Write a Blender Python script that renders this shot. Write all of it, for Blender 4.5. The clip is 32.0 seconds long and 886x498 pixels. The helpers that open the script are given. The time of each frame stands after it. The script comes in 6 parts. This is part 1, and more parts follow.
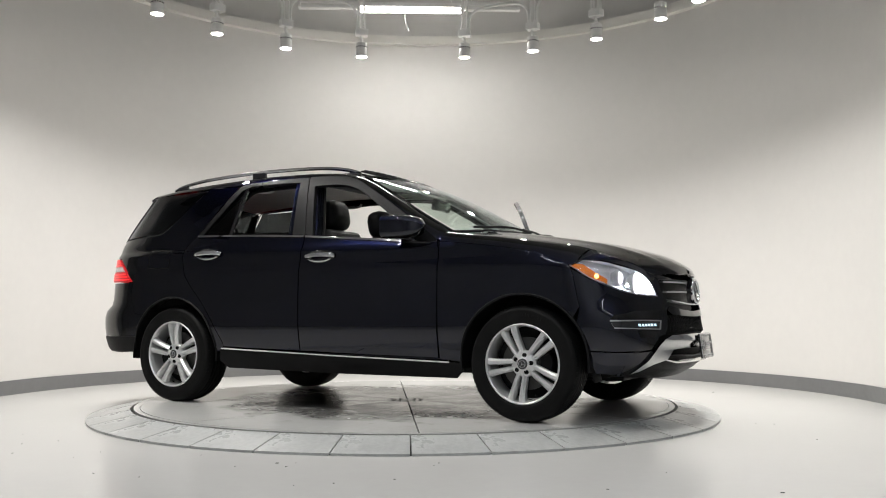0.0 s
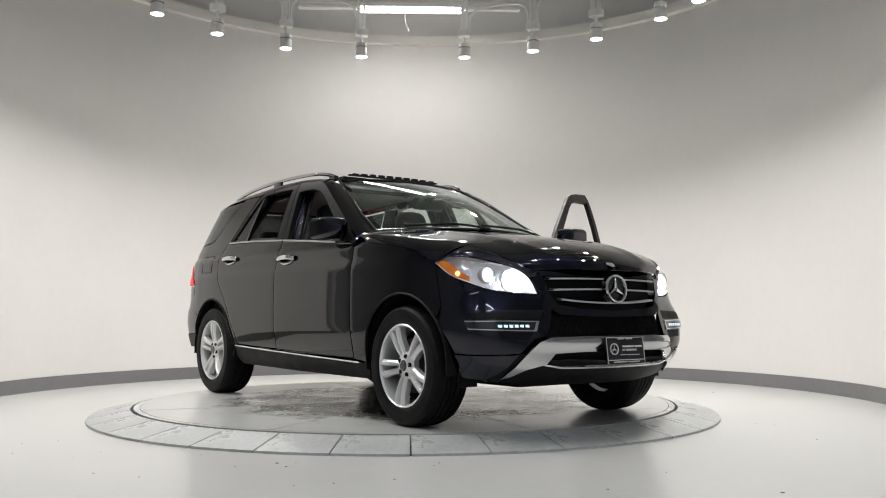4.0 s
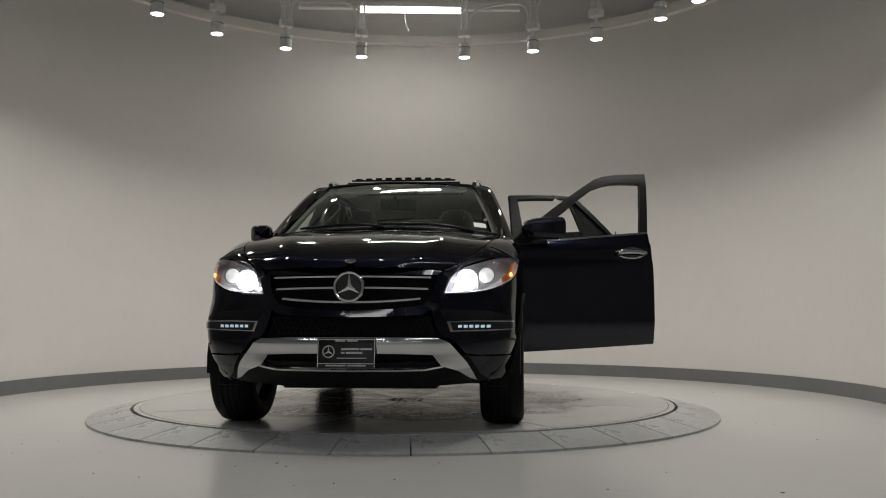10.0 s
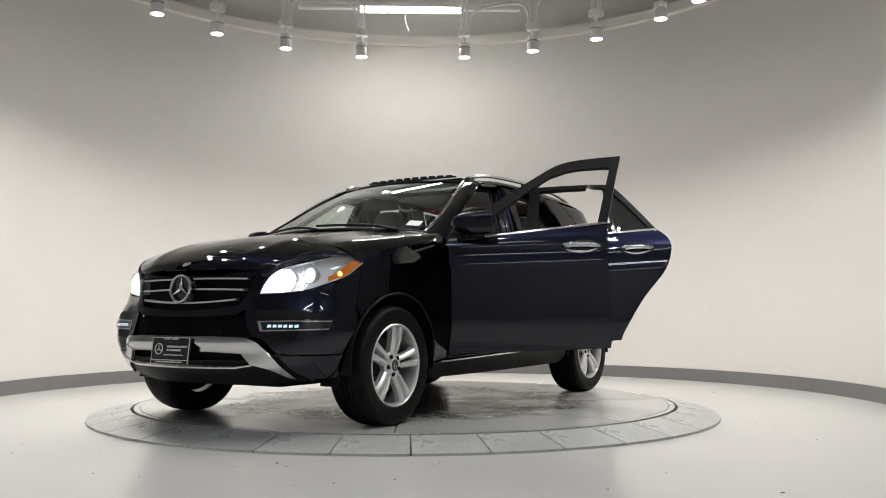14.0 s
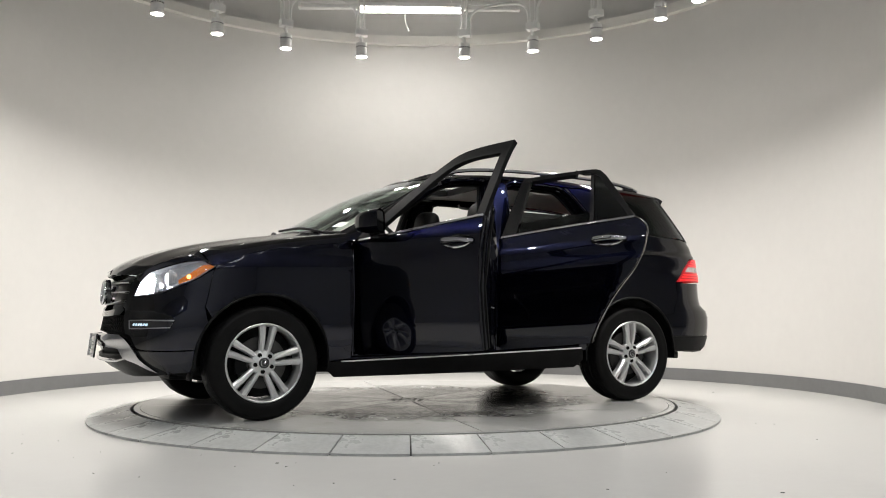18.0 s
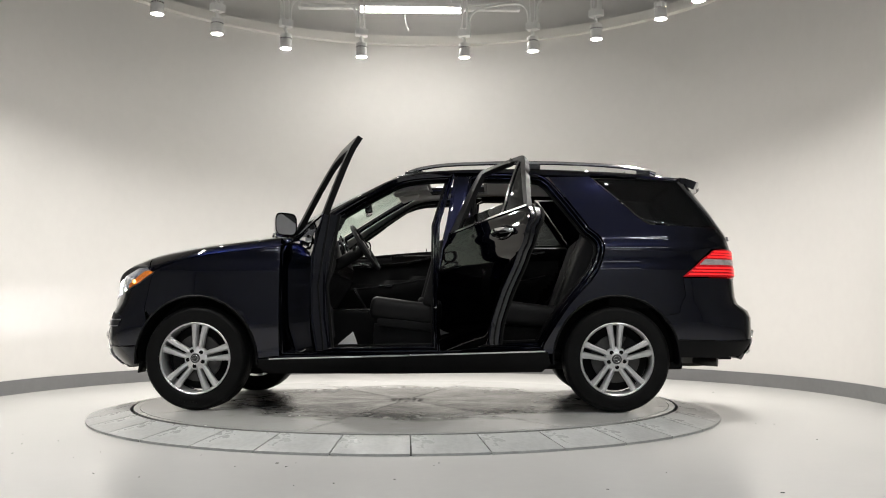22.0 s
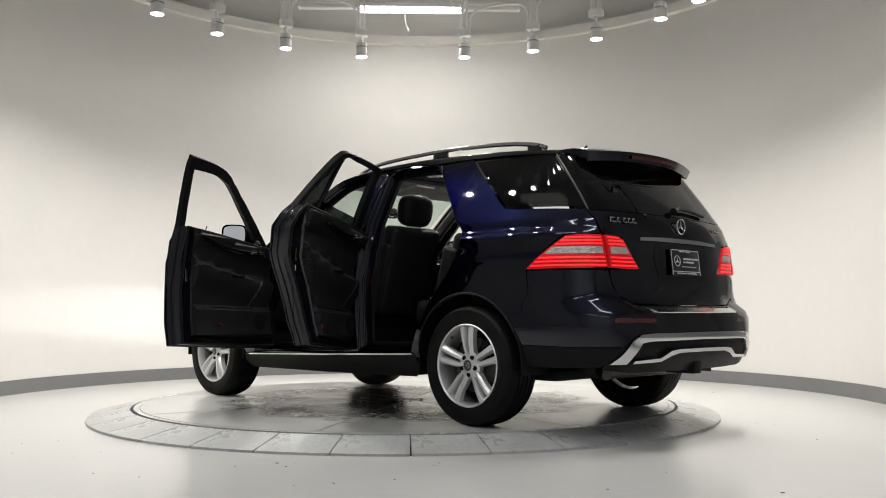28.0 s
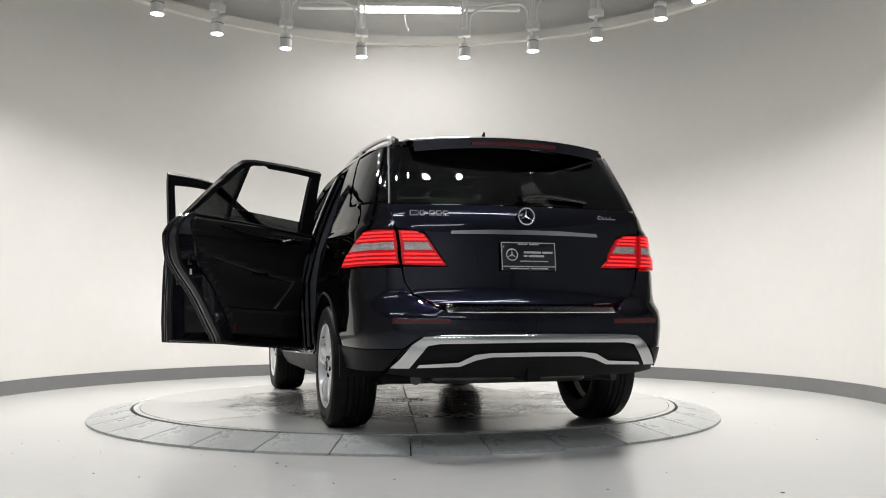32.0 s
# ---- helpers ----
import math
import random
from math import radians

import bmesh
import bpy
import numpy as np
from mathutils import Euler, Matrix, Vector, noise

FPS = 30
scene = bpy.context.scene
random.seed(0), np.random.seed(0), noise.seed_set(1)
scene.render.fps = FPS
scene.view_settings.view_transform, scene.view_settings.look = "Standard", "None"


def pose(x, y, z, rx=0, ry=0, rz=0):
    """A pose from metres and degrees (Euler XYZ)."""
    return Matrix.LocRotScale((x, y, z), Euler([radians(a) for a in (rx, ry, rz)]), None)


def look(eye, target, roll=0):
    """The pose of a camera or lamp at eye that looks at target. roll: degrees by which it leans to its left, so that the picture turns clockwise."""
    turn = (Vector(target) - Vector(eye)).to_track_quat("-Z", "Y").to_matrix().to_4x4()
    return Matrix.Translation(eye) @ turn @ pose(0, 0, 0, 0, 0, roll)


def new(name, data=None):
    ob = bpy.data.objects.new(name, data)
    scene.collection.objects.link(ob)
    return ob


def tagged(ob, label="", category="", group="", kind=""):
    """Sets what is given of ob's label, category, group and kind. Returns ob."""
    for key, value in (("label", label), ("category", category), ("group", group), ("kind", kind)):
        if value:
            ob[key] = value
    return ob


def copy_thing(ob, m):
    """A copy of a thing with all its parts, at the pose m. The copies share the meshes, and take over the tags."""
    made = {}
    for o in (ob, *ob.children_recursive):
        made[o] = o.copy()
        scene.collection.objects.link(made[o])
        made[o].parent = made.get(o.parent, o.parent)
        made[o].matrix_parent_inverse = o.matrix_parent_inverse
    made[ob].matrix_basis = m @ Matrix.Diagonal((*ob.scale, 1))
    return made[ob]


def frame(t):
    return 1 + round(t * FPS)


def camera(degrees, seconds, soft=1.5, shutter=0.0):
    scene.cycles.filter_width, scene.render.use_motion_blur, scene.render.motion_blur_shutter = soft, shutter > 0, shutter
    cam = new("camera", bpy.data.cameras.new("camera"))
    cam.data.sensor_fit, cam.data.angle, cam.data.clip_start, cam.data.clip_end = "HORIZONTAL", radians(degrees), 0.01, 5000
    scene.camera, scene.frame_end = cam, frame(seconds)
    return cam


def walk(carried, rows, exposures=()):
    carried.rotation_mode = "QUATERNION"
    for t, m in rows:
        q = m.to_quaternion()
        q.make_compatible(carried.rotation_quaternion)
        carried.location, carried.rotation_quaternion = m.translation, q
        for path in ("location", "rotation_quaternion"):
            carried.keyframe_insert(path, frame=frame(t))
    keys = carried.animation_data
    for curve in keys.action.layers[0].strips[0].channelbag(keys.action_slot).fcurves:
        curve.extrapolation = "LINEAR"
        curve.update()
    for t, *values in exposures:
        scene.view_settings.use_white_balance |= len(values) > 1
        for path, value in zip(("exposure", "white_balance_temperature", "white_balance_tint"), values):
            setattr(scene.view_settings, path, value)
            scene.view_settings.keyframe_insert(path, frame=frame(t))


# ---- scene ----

# exposure and white balance along the clip: seconds, stops, kelvin, tint
EXPOSURES = [(0, 0.0, 6400, 10), (3.5, -0.05, 6350, 10), (6.0, -0.12, 6200, 10), (7.0, -0.35, 6150, 10), (8.0, -0.9, 6450, 10), (9.0, -0.72, 6750, 10), (10.0, -1.08, 6650, 10), (11.0, -0.5, 6700, 10), (11.5, -0.43, 6700, 10), (13.5, -0.2, 6500, 10), (16.5, 0.0, 6500, 10), (28.0, 0.0, 6500, 10), (32.0, 0.05, 6320, 10)]

# ---- camera: it stands still before the turntable ----
EYE, YAW, PITCH = (0.0, -7.245, 0.683), -2.214, 3.988
cam = camera(51.57, 32.0, soft=1.0)
CAM_POSE = pose(*EYE, 90 + PITCH, 0, YAW)
walk(cam, [(0, CAM_POSE), (32.0, CAM_POSE)], EXPOSURES)

# heading of the car, degrees, at each second
TURN = [(0, -30.57), (1, -36.76), (2, -42.91), (3, -49.26), (6, -69.74), (7, -76.73), (8, -83.42), (9, -90.05), (10, -96.85), (11, -103.80), (12, -110.49), (13, -117.36), (14, -124.64), (17, -147.41), (18, -154.98), (19, -162.47), (20, -169.95), (21, -177.47), (22, -185.01), (23, -192.59), (24, -200.07), (25, -207.27), (28, -227.82), (29, -234.33), (30, -241.22), (31, -248.51), (32, -255.78)]
OFFSET = (0.052, 0.050)

# ---- world: a windowless hall, almost no light from outside ----
world = bpy.data.worlds.new("world")
scene.world = world
world.use_nodes = True
world.node_tree.nodes["Background"].inputs[0].default_value = (0.9, 0.93, 1.0, 1)
world.node_tree.nodes["Background"].inputs[1].default_value = 0.02

ROOM = (0.111, 0.60)      # centre of the round wall
R_WALL, FLOOR, CEIL = 3.87, -0.072, 4.95
SPOT_C, SPOT_R, SPOT_Z = (0.015, 0.08), 2.70, 3.50
SEEN = [15.0, 26.9, 44.5, 60.5, 77.0, 101.3, 119.3, 136.2, 152.1]
UNSEEN = [168.3, 184.6, 201, 217.5, 234, 250, 266.5, 279, 285.5, 306, 322.5, 339, 355.5]
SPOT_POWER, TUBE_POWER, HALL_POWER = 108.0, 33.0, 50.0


def lamp(name, kind, power, m, color=(1, 0.972, 0.925)):
    data = bpy.data.lights.new(name, kind)
    data.energy, data.color = power, color
    ob = new(name, data)
    ob.matrix_world = m
    return ob


def at_ring(a, r=SPOT_R, z=SPOT_Z):
    return Vector((SPOT_C[0] + r * math.cos(radians(a)), SPOT_C[1] + r * math.sin(radians(a)), z))


for a in SEEN + UNSEEN:
    eye = at_ring(a, SPOT_R, SPOT_Z - 0.02)
    ob = lamp("spot_light", "SPOT", SPOT_POWER * (0.18 if 230 < a < 310 else 1.0), look(eye, eye + Vector((0, 0, -1)) + 0.14 * (at_ring(a, 0, 0) - at_ring(a, 1, 0))))
    ob.data.spot_size, ob.data.spot_blend, ob.data.shadow_soft_size = radians(136), 1.0, 0.035
TUBE = (0.03, 3.15, 4.13)
ob = lamp("tube_light", "AREA", TUBE_POWER, look(TUBE, (TUBE[0], TUBE[1], 0)))
ob.data.shape, ob.data.size, ob.data.size_y = "RECTANGLE", 1.2, 0.08
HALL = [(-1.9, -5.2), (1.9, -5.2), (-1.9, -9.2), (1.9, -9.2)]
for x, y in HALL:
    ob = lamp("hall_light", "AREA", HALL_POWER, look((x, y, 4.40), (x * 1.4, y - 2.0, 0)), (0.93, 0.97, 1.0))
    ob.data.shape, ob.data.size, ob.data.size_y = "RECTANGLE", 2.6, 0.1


# ---- materials ----
def principled(name, color, rough=0.5, metal=0.0, coat=0.0, spec=0.5):
    m = bpy.data.materials.new(name)
    m.use_nodes = True
    b = m.node_tree.nodes["Principled BSDF"]
    b.inputs["Base Color"].default_value = (*color, 1)
    b.inputs["Roughness"].default_value, b.inputs["Metallic"].default_value = rough, metal
    b.inputs["Coat Weight"].default_value, b.inputs["Specular IOR Level"].default_value = coat, spec
    b.inputs["Coat Roughness"].default_value = 0.03
    return m


def node(m, kind, **values):
    n = m.node_tree.nodes.new(kind)
    for key, value in values.items():
        n.inputs[key].default_value = value
    return n


def varied(m, scale, amount, tint=None, bump=0.0, bump_scale=None, rough=0.0, each=0.0, coords="Object"):
    """Two scales of noise on the base colour, a bump, and roughness that wanders; each: change from piece to piece."""
    t, b = m.node_tree, m.node_tree.nodes["Principled BSDF"]
    base = tuple(b.inputs["Base Color"].default_value)
    tint = tint or tuple(c * (1 - amount) for c in base[:3])
    co = node(m, "ShaderNodeTexCoord").outputs[coords]
    big = node(m, "ShaderNodeTexNoise", Scale=scale, Detail=5.0, Roughness=0.6)
    fine = node(m, "ShaderNodeTexNoise", Scale=scale * 14, Detail=4.0)
    for n in (big, fine):
        t.links.new(co, n.inputs["Vector"])
    add = node(m, "ShaderNodeMath")
    add.operation = "MULTIPLY_ADD"
    add.inputs[1].default_value = 0.45
    t.links.new(fine.outputs[0], add.inputs[0])
    t.links.new(big.outputs[0], add.inputs[2])
    last = add.outputs[0]
    if each:
        info = node(m, "ShaderNodeObjectInfo")
        more = node(m, "ShaderNodeMath")
        more.operation = "MULTIPLY_ADD"
        more.inputs[1].default_value = each
        t.links.new(info.outputs["Random"], more.inputs[0])
        t.links.new(last, more.inputs[2])
        last = more.outputs[0]
    ramp = node(m, "ShaderNodeValToRGB")
    ramp.color_ramp.elements[0].position, ramp.color_ramp.elements[1].position = 0.5, 0.95 + each
    ramp.color_ramp.elements[0].color, ramp.color_ramp.elements[1].color = base, (*tint[:3], 1)
    t.links.new(last, ramp.inputs[0])
    t.links.new(ramp.outputs[0], b.inputs["Base Color"])
    if rough:
        r = node(m, "ShaderNodeMapRange", **{"To Min": b.inputs["Roughness"].default_value - rough, "To Max": b.inputs["Roughness"].default_value + rough})
        r.inputs["From Min"].default_value, r.inputs["From Max"].default_value = 0.45, 1.0
        t.links.new(add.outputs[0], r.inputs["Value"])
        t.links.new(r.outputs[0], b.inputs["Roughness"])
    if bump:
        n = node(m, "ShaderNodeTexNoise", Scale=bump_scale or scale * 20, Detail=3.0)
        t.links.new(co, n.inputs["Vector"])
        bp = node(m, "ShaderNodeBump", Strength=bump, Distance=0.01)
        t.links.new(n.outputs[0], bp.inputs["Height"])
        t.links.new(bp.outputs[0], b.inputs["Normal"])
    return m


def glowing(name, color, strength, base=(0.8, 0.8, 0.8)):
    m = principled(name, base, 0.3)
    b = m.node_tree.nodes["Principled BSDF"]
    b.inputs["Emission Color"].default_value, b.inputs["Emission Strength"].default_value = (*color, 1), strength
    return m


def glassy(name, tint, gloss=0.06, ior=1.5):
    m = bpy.data.materials.new(name)
    m.use_nodes = True
    t = m.node_tree
    t.nodes.remove(t.nodes["Principled BSDF"])
    clear, shine, mix = node(m, "ShaderNodeBsdfTransparent"), node(m, "ShaderNodeBsdfGlossy", Roughness=0.01), node(m, "ShaderNodeMixShader")
    clear.inputs[0].default_value = (*tint, 1)
    shine.inputs[0].default_value = (0.95, 0.97, 1, 1)
    face = node(m, "ShaderNodeLayerWeight", Blend=0.5)
    power, share = node(m, "ShaderNodeMath"), node(m, "ShaderNodeMath")
    power.operation, power.inputs[1].default_value = "POWER", 5.0
    f0 = ((ior - 1) / (ior + 1)) ** 2
    share.operation, share.inputs[1].default_value, share.inputs[2].default_value = "MULTIPLY_ADD", 1 - f0, f0
    t.links.new(face.outputs["Facing"], power.inputs[0])
    t.links.new(power.outputs[0], share.inputs[0])
    t.links.new(share.outputs[0], mix.inputs[0])
    t.links.new(clear.outputs[0], mix.inputs[1])
    t.links.new(shine.outputs[0], mix.inputs[2])
    t.links.new(mix.outputs[0], t.nodes["Material Output"].inputs[0])
    return m


M = {}
M["wall"] = varied(principled("wall_paint", (0.71, 0.692, 0.665), 0.65), 0.7, 0.05, bump=0.02, bump_scale=60)
M["hall_wall"] = varied(principled("hall_paint", (0.54, 0.54, 0.545), 0.7), 0.8, 0.15, bump=0.05, bump_scale=40)
M["ceiling"] = varied(principled("ceiling_paint", (0.29, 0.29, 0.275), 0.8), 0.8, 0.1, bump=0.05, bump_scale=40)
M["hall_ceiling"] = varied(principled("hall_ceiling_paint", (0.45, 0.45, 0.45), 0.8), 0.8, 0.2)
M["base"] = varied(principled("grey_rubber", (0.17, 0.17, 0.172), 0.45), 1.5, 0.12, rough=0.08)
M["floor"] = varied(principled("sealed_concrete", (0.585, 0.577, 0.557), 0.22), 1.4, 0.09, bump=0.012, bump_scale=50, rough=0.03)
M["trim"] = varied(principled("white_trim", (0.80, 0.78, 0.73), 0.5), 1.0, 0.06)
M["white_metal"] = varied(principled("white_enamel", (0.84, 0.83, 0.80), 0.4), 4, 0.08)
M["black_slot"] = principled("black_slot", (0.005, 0.005, 0.005), 0.6, spec=0.1)
M["lens"] = glowing("lamp_lens", (1, 0.95, 0.88), 36)
M["tube"] = glowing("tube_glow", (1, 0.97, 0.92), 20)
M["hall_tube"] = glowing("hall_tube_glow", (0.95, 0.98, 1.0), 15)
M["disc"] = varied(principled("worn_steel_plate", (0.59, 0.59, 0.58), 0.22), 1.3, 0.24, tint=(0.36, 0.355, 0.34), bump=0.05, bump_scale=30, rough=0.10, each=0.10)


def centre_stain_shade(m, r0, r1, colour):
    """A blotchy stain of oil and rubber that spreads from the middle of the turntable, with the car's shade painted in.
    """
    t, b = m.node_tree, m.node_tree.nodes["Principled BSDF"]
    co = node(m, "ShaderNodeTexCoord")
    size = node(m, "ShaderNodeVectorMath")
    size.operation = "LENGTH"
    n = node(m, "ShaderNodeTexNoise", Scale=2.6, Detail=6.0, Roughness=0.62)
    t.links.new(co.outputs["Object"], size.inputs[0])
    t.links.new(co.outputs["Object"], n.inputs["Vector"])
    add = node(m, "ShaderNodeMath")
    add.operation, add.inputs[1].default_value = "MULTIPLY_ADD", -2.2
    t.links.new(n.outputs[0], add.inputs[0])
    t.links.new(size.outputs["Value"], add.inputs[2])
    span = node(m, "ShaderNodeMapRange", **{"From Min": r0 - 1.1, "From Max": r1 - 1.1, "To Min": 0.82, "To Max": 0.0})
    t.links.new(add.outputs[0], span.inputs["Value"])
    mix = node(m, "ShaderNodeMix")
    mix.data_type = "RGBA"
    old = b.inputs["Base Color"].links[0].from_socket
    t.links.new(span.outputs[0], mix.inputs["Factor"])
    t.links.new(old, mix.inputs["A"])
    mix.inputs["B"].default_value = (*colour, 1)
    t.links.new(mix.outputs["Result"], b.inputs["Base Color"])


# wider and darker than the stain alone: the car's shade is in this colour
centre_stain_shade(M["disc"], 1.0, 1.45, (0.045, 0.043, 0.04))
M["stain"] = varied(principled("tyre_rubber_marks", (0.10, 0.098, 0.095), 0.5), 3.0, 0.5)
M["tile"] = varied(principled("ring_slab", (0.53, 0.54, 0.53), 0.32), 2.2, 0.32, bump=0.10, bump_scale=45, rough=0.10, each=0.18)
M["gap"] = principled("dark_gap", (0.01, 0.01, 0.01), 0.9)


# ---- building blocks ----
def mesh_of(name, bm, mats, smooth=35):
    """A mesh from a bmesh, smooth but for edges sharper than the angle."""
    bmesh.ops.remove_doubles(bm, verts=bm.verts, dist=1e-5)
    bm.normal_update()
    for f in bm.faces:
        f.smooth = True
    for e in bm.edges:
        e.smooth = len(e.link_faces) == 2 and e.calc_face_angle(0) < radians(smooth)
    me = bpy.data.meshes.new(name)
    bm.to_mesh(me)
    bm.free()
    for m in (mats if isinstance(mats, (list, tuple)) else [mats]):
        me.materials.append(m)
    return me


def part(name, bm, material, parent, label="", smooth=35):
    ob = new(name, mesh_of(name, bm, material, smooth))
    ob.parent = parent
    return tagged(ob, label)


def thing(name, bm, material, label, category, group="", kind="", m=None, smooth=35):
    ob = new(name, mesh_of(name, bm, material, smooth) if bm else None)
    if m is not None:
        ob.matrix_world = m
    return tagged(ob, label, category, group, kind)


def box(size, centre=(0, 0, 0), bevel=0.0, seg=2, bm=None, turn=None):
    bm = bm or bmesh.new()
    m = Matrix.Translation(centre) @ (turn or Matrix()) @ Matrix.Diagonal((*size, 1))
    vs = bmesh.ops.create_cube(bm, size=1, matrix=m)["verts"]
    if bevel:
        es = list({e for v in vs for e in v.link_edges})
        bmesh.ops.bevel(bm, geom=es, offset=bevel, segments=seg, affect="EDGES", profile=0.6)
    return bm


def revolve(profile, n=32, m=None, bm=None, close=False, arc=360.0, start=0.0):
    """Turn (radius, height) points round z."""
    bm = bm or bmesh.new()
    m = m or Matrix()
    full = arc >= 359.9
    rows = []
    for i in range(n if full else n + 1):
        a = radians(start + arc * i / n)
        rows.append([bm.verts.new(m @ Vector((r * math.cos(a), r * math.sin(a), h))) for r, h in profile])
    k = len(profile)
    for i in range(n):
        p, q = rows[i], rows[(i + 1) % len(rows)]
        for j in range(k if close else k - 1):
            a, b = j, (j + 1) % k
            try:
                bm.faces.new((p[a], q[a], q[b], p[b]))
            except ValueError:
                pass
    return bm


def tube(path, r, n=8, bm=None, caps=True):
    """A round bar along a path."""
    bm = bm or bmesh.new()
    path = [Vector(p) for p in path]
    up, rings = None, []
    for i, p in enumerate(path):
        d = (path[min(i + 1, len(path) - 1)] - path[max(i - 1, 0)]).normalized()
        if up is None:
            up = d.orthogonal().normalized()
        up = (up - d * up.dot(d)).normalized()
        side = d.cross(up)
        rr = r[i] if isinstance(r, (list, tuple)) else r
        rings.append([bm.verts.new(p + rr * (math.cos(2 * math.pi * k / n) * up + math.sin(2 * math.pi * k / n) * side)) for k in range(n)])
    for a, b in zip(rings, rings[1:]):
        for k in range(n):
            bm.faces.new((a[k], a[(k + 1) % n], b[(k + 1) % n], b[k]))
    if caps:
        bm.faces.new(rings[0][::-1])
        bm.faces.new(rings[-1])
    return bm


def curve(points, n=5):
    """A smooth line through the points."""
    p = [Vector(q) for q in points]
    out = []
    for i in range(len(p) - 1):
        a, b, c, d = p[max(i - 1, 0)], p[i], p[i + 1], p[min(i + 2, len(p) - 1)]
        for k in range(n):
            t = k / n
            out.append(0.5 * (2 * b + (c - a) * t + (2 * a - 5 * b + 4 * c - d) * t * t + (3 * b - a - 3 * c + d) * t ** 3))
    out.append(p[-1])
    return out


def patch(fn, nu, nv, skip=None, bm=None):
    """A net of quads over u, v in 0..1."""
    bm = bm or bmesh.new()
    g = [[bm.verts.new(fn(i / nu, j / nv)) for j in range(nv + 1)] for i in range(nu + 1)]
    for i in range(nu):
        for j in range(nv):
            if not (skip and skip((i + 0.5) / nu, (j + 0.5) / nv)):
                bm.faces.new((g[i][j], g[i + 1][j], g[i + 1][j + 1], g[i][j + 1]))
    return bm


def along(line, u):
    """The point at the share u of a line of points."""
    k = u * (len(line) - 1)
    i = min(int(k), len(line) - 2)
    return Vector(line[i]).lerp(Vector(line[i + 1]), k - i)


def ribbon(a, b, n=24, m=2, bow=None, bm=None):
    return patch(lambda u, v: along(a, u).lerp(along(b, u), v) + (bow * 4 * v * (1 - v) if bow else Vector()), n, m, bm=bm)


def thicken(bm, t, away=None):
    """Give a sheet thickness t on its inner side; away: a point that lies behind the sheet."""
    bmesh.ops.remove_doubles(bm, verts=bm.verts, dist=1e-5)
    bm.normal_update()
    bmesh.ops.recalc_face_normals(bm, faces=bm.faces)
    if away is not None:
        score = sum((f.calc_center_median() - away(f.calc_center_median())).dot(f.normal) * f.calc_area() for f in bm.faces)
        if score < 0:
            bmesh.ops.reverse_faces(bm, faces=bm.faces)
    bm.normal_update()
    edge = [e for e in bm.edges if len(e.link_faces) == 1]
    faces = list(bm.faces)
    low = {v: bm.verts.new(v.co - v.normal * t) for v in list(bm.verts)}
    for f in faces:
        bm.faces.new([low[v] for v in reversed(f.verts)])
    for e in edge:
        l = e.link_loops[0]
        a, b = l.vert, l.link_loop_next.vert
        bm.faces.new((b, a, low[a], low[b]))
    return bm


# ---- the round bay and the hall ----
def round_wall(name, r, z0, z1, t, material, label, a0=-10, a1=180, kind="structure"):
    m = Matrix.Translation((*ROOM, 0))
    bm = revolve([(r, z0), (r, z1), (r + t, z1), (r + t, z0)], 96, m, close=True, arc=a1 - a0, start=a0)
    bmesh.ops.recalc_face_normals(bm, faces=bm.faces)
    return thing(name, bm, material, label, "wall" if "wall" in name else "trim", kind=kind)


bm = bmesh.new()
bm.faces.new([bm.verts.new(p) for p in ((-9, -12, FLOOR), (9, -12, FLOOR), (9, 6, FLOOR), (-9, 6, FLOOR))])
thing("floor", bm, M["floor"], "pale sealed concrete floor with a soft sheen", "floor", kind="structure")
round_wall("wall_round", R_WALL, FLOOR, 4.16, 0.12, M["wall"], "curved off-white painted wall behind the turntable")
round_wall("wall_upper", R_WALL + 0.03, 4.16, CEIL, 0.09, M["wall"], "off-white upper wall above the ledge")
round_wall("trim", R_WALL - 0.085, 4.14, 4.25, 0.085, M["trim"], "off-white rounded ledge along the top of the curved wall")
round_wall("baseboard", R_WALL - 0.014, FLOOR, 0.060, 0.014, M["base"], "dark grey rubber baseboard along the curved wall")


def slab(name, size, centre, material, label, category):
    thing(name, box(size, centre), material, label, category, kind="structure")


slab("ceiling", (9.0, 6.6, 0.1), (0, 2.9, CEIL + 0.05), M["ceiling"], "grey flat ceiling over the turntable", "ceiling")
slab("ceiling_hall", (14.4, 12.4, 0.1), (0, -6.6, 4.6), M["hall_ceiling"], "dark ceiling over the hall", "ceiling")
END = [(ROOM[0] + (R_WALL + 0.06) * math.cos(radians(a)), ROOM[1] + (R_WALL + 0.06) * math.sin(radians(a))) for a in (-10, 180)]
slab("wall_east", (3.2, 0.14, 5.0), (END[0][0] + 1.6, END[0][1], 2.4), M["hall_wall"], "mid-grey wall beside the round bay", "wall")
slab("wall_west", (3.2, 0.14, 5.0), (END[1][0] - 1.6, END[1][1], 2.4), M["hall_wall"], "mid-grey wall beside the round bay", "wall")
slab("wall_hall_east", (0.14, 13.2, 5.0), (6.9, -5.4, 2.4), M["hall_wall"], "mid-grey side wall of the hall", "wall")
slab("wall_hall_west", (0.14, 13.2, 5.0), (-6.9, -5.4, 2.4), M["hall_wall"], "mid-grey side wall of the hall", "wall")
slab("wall_hall_south", (13.5, 0.14, 5.0), (0, -11.9, 2.4), M["hall_wall"], "mid-grey end wall of the hall", "wall")

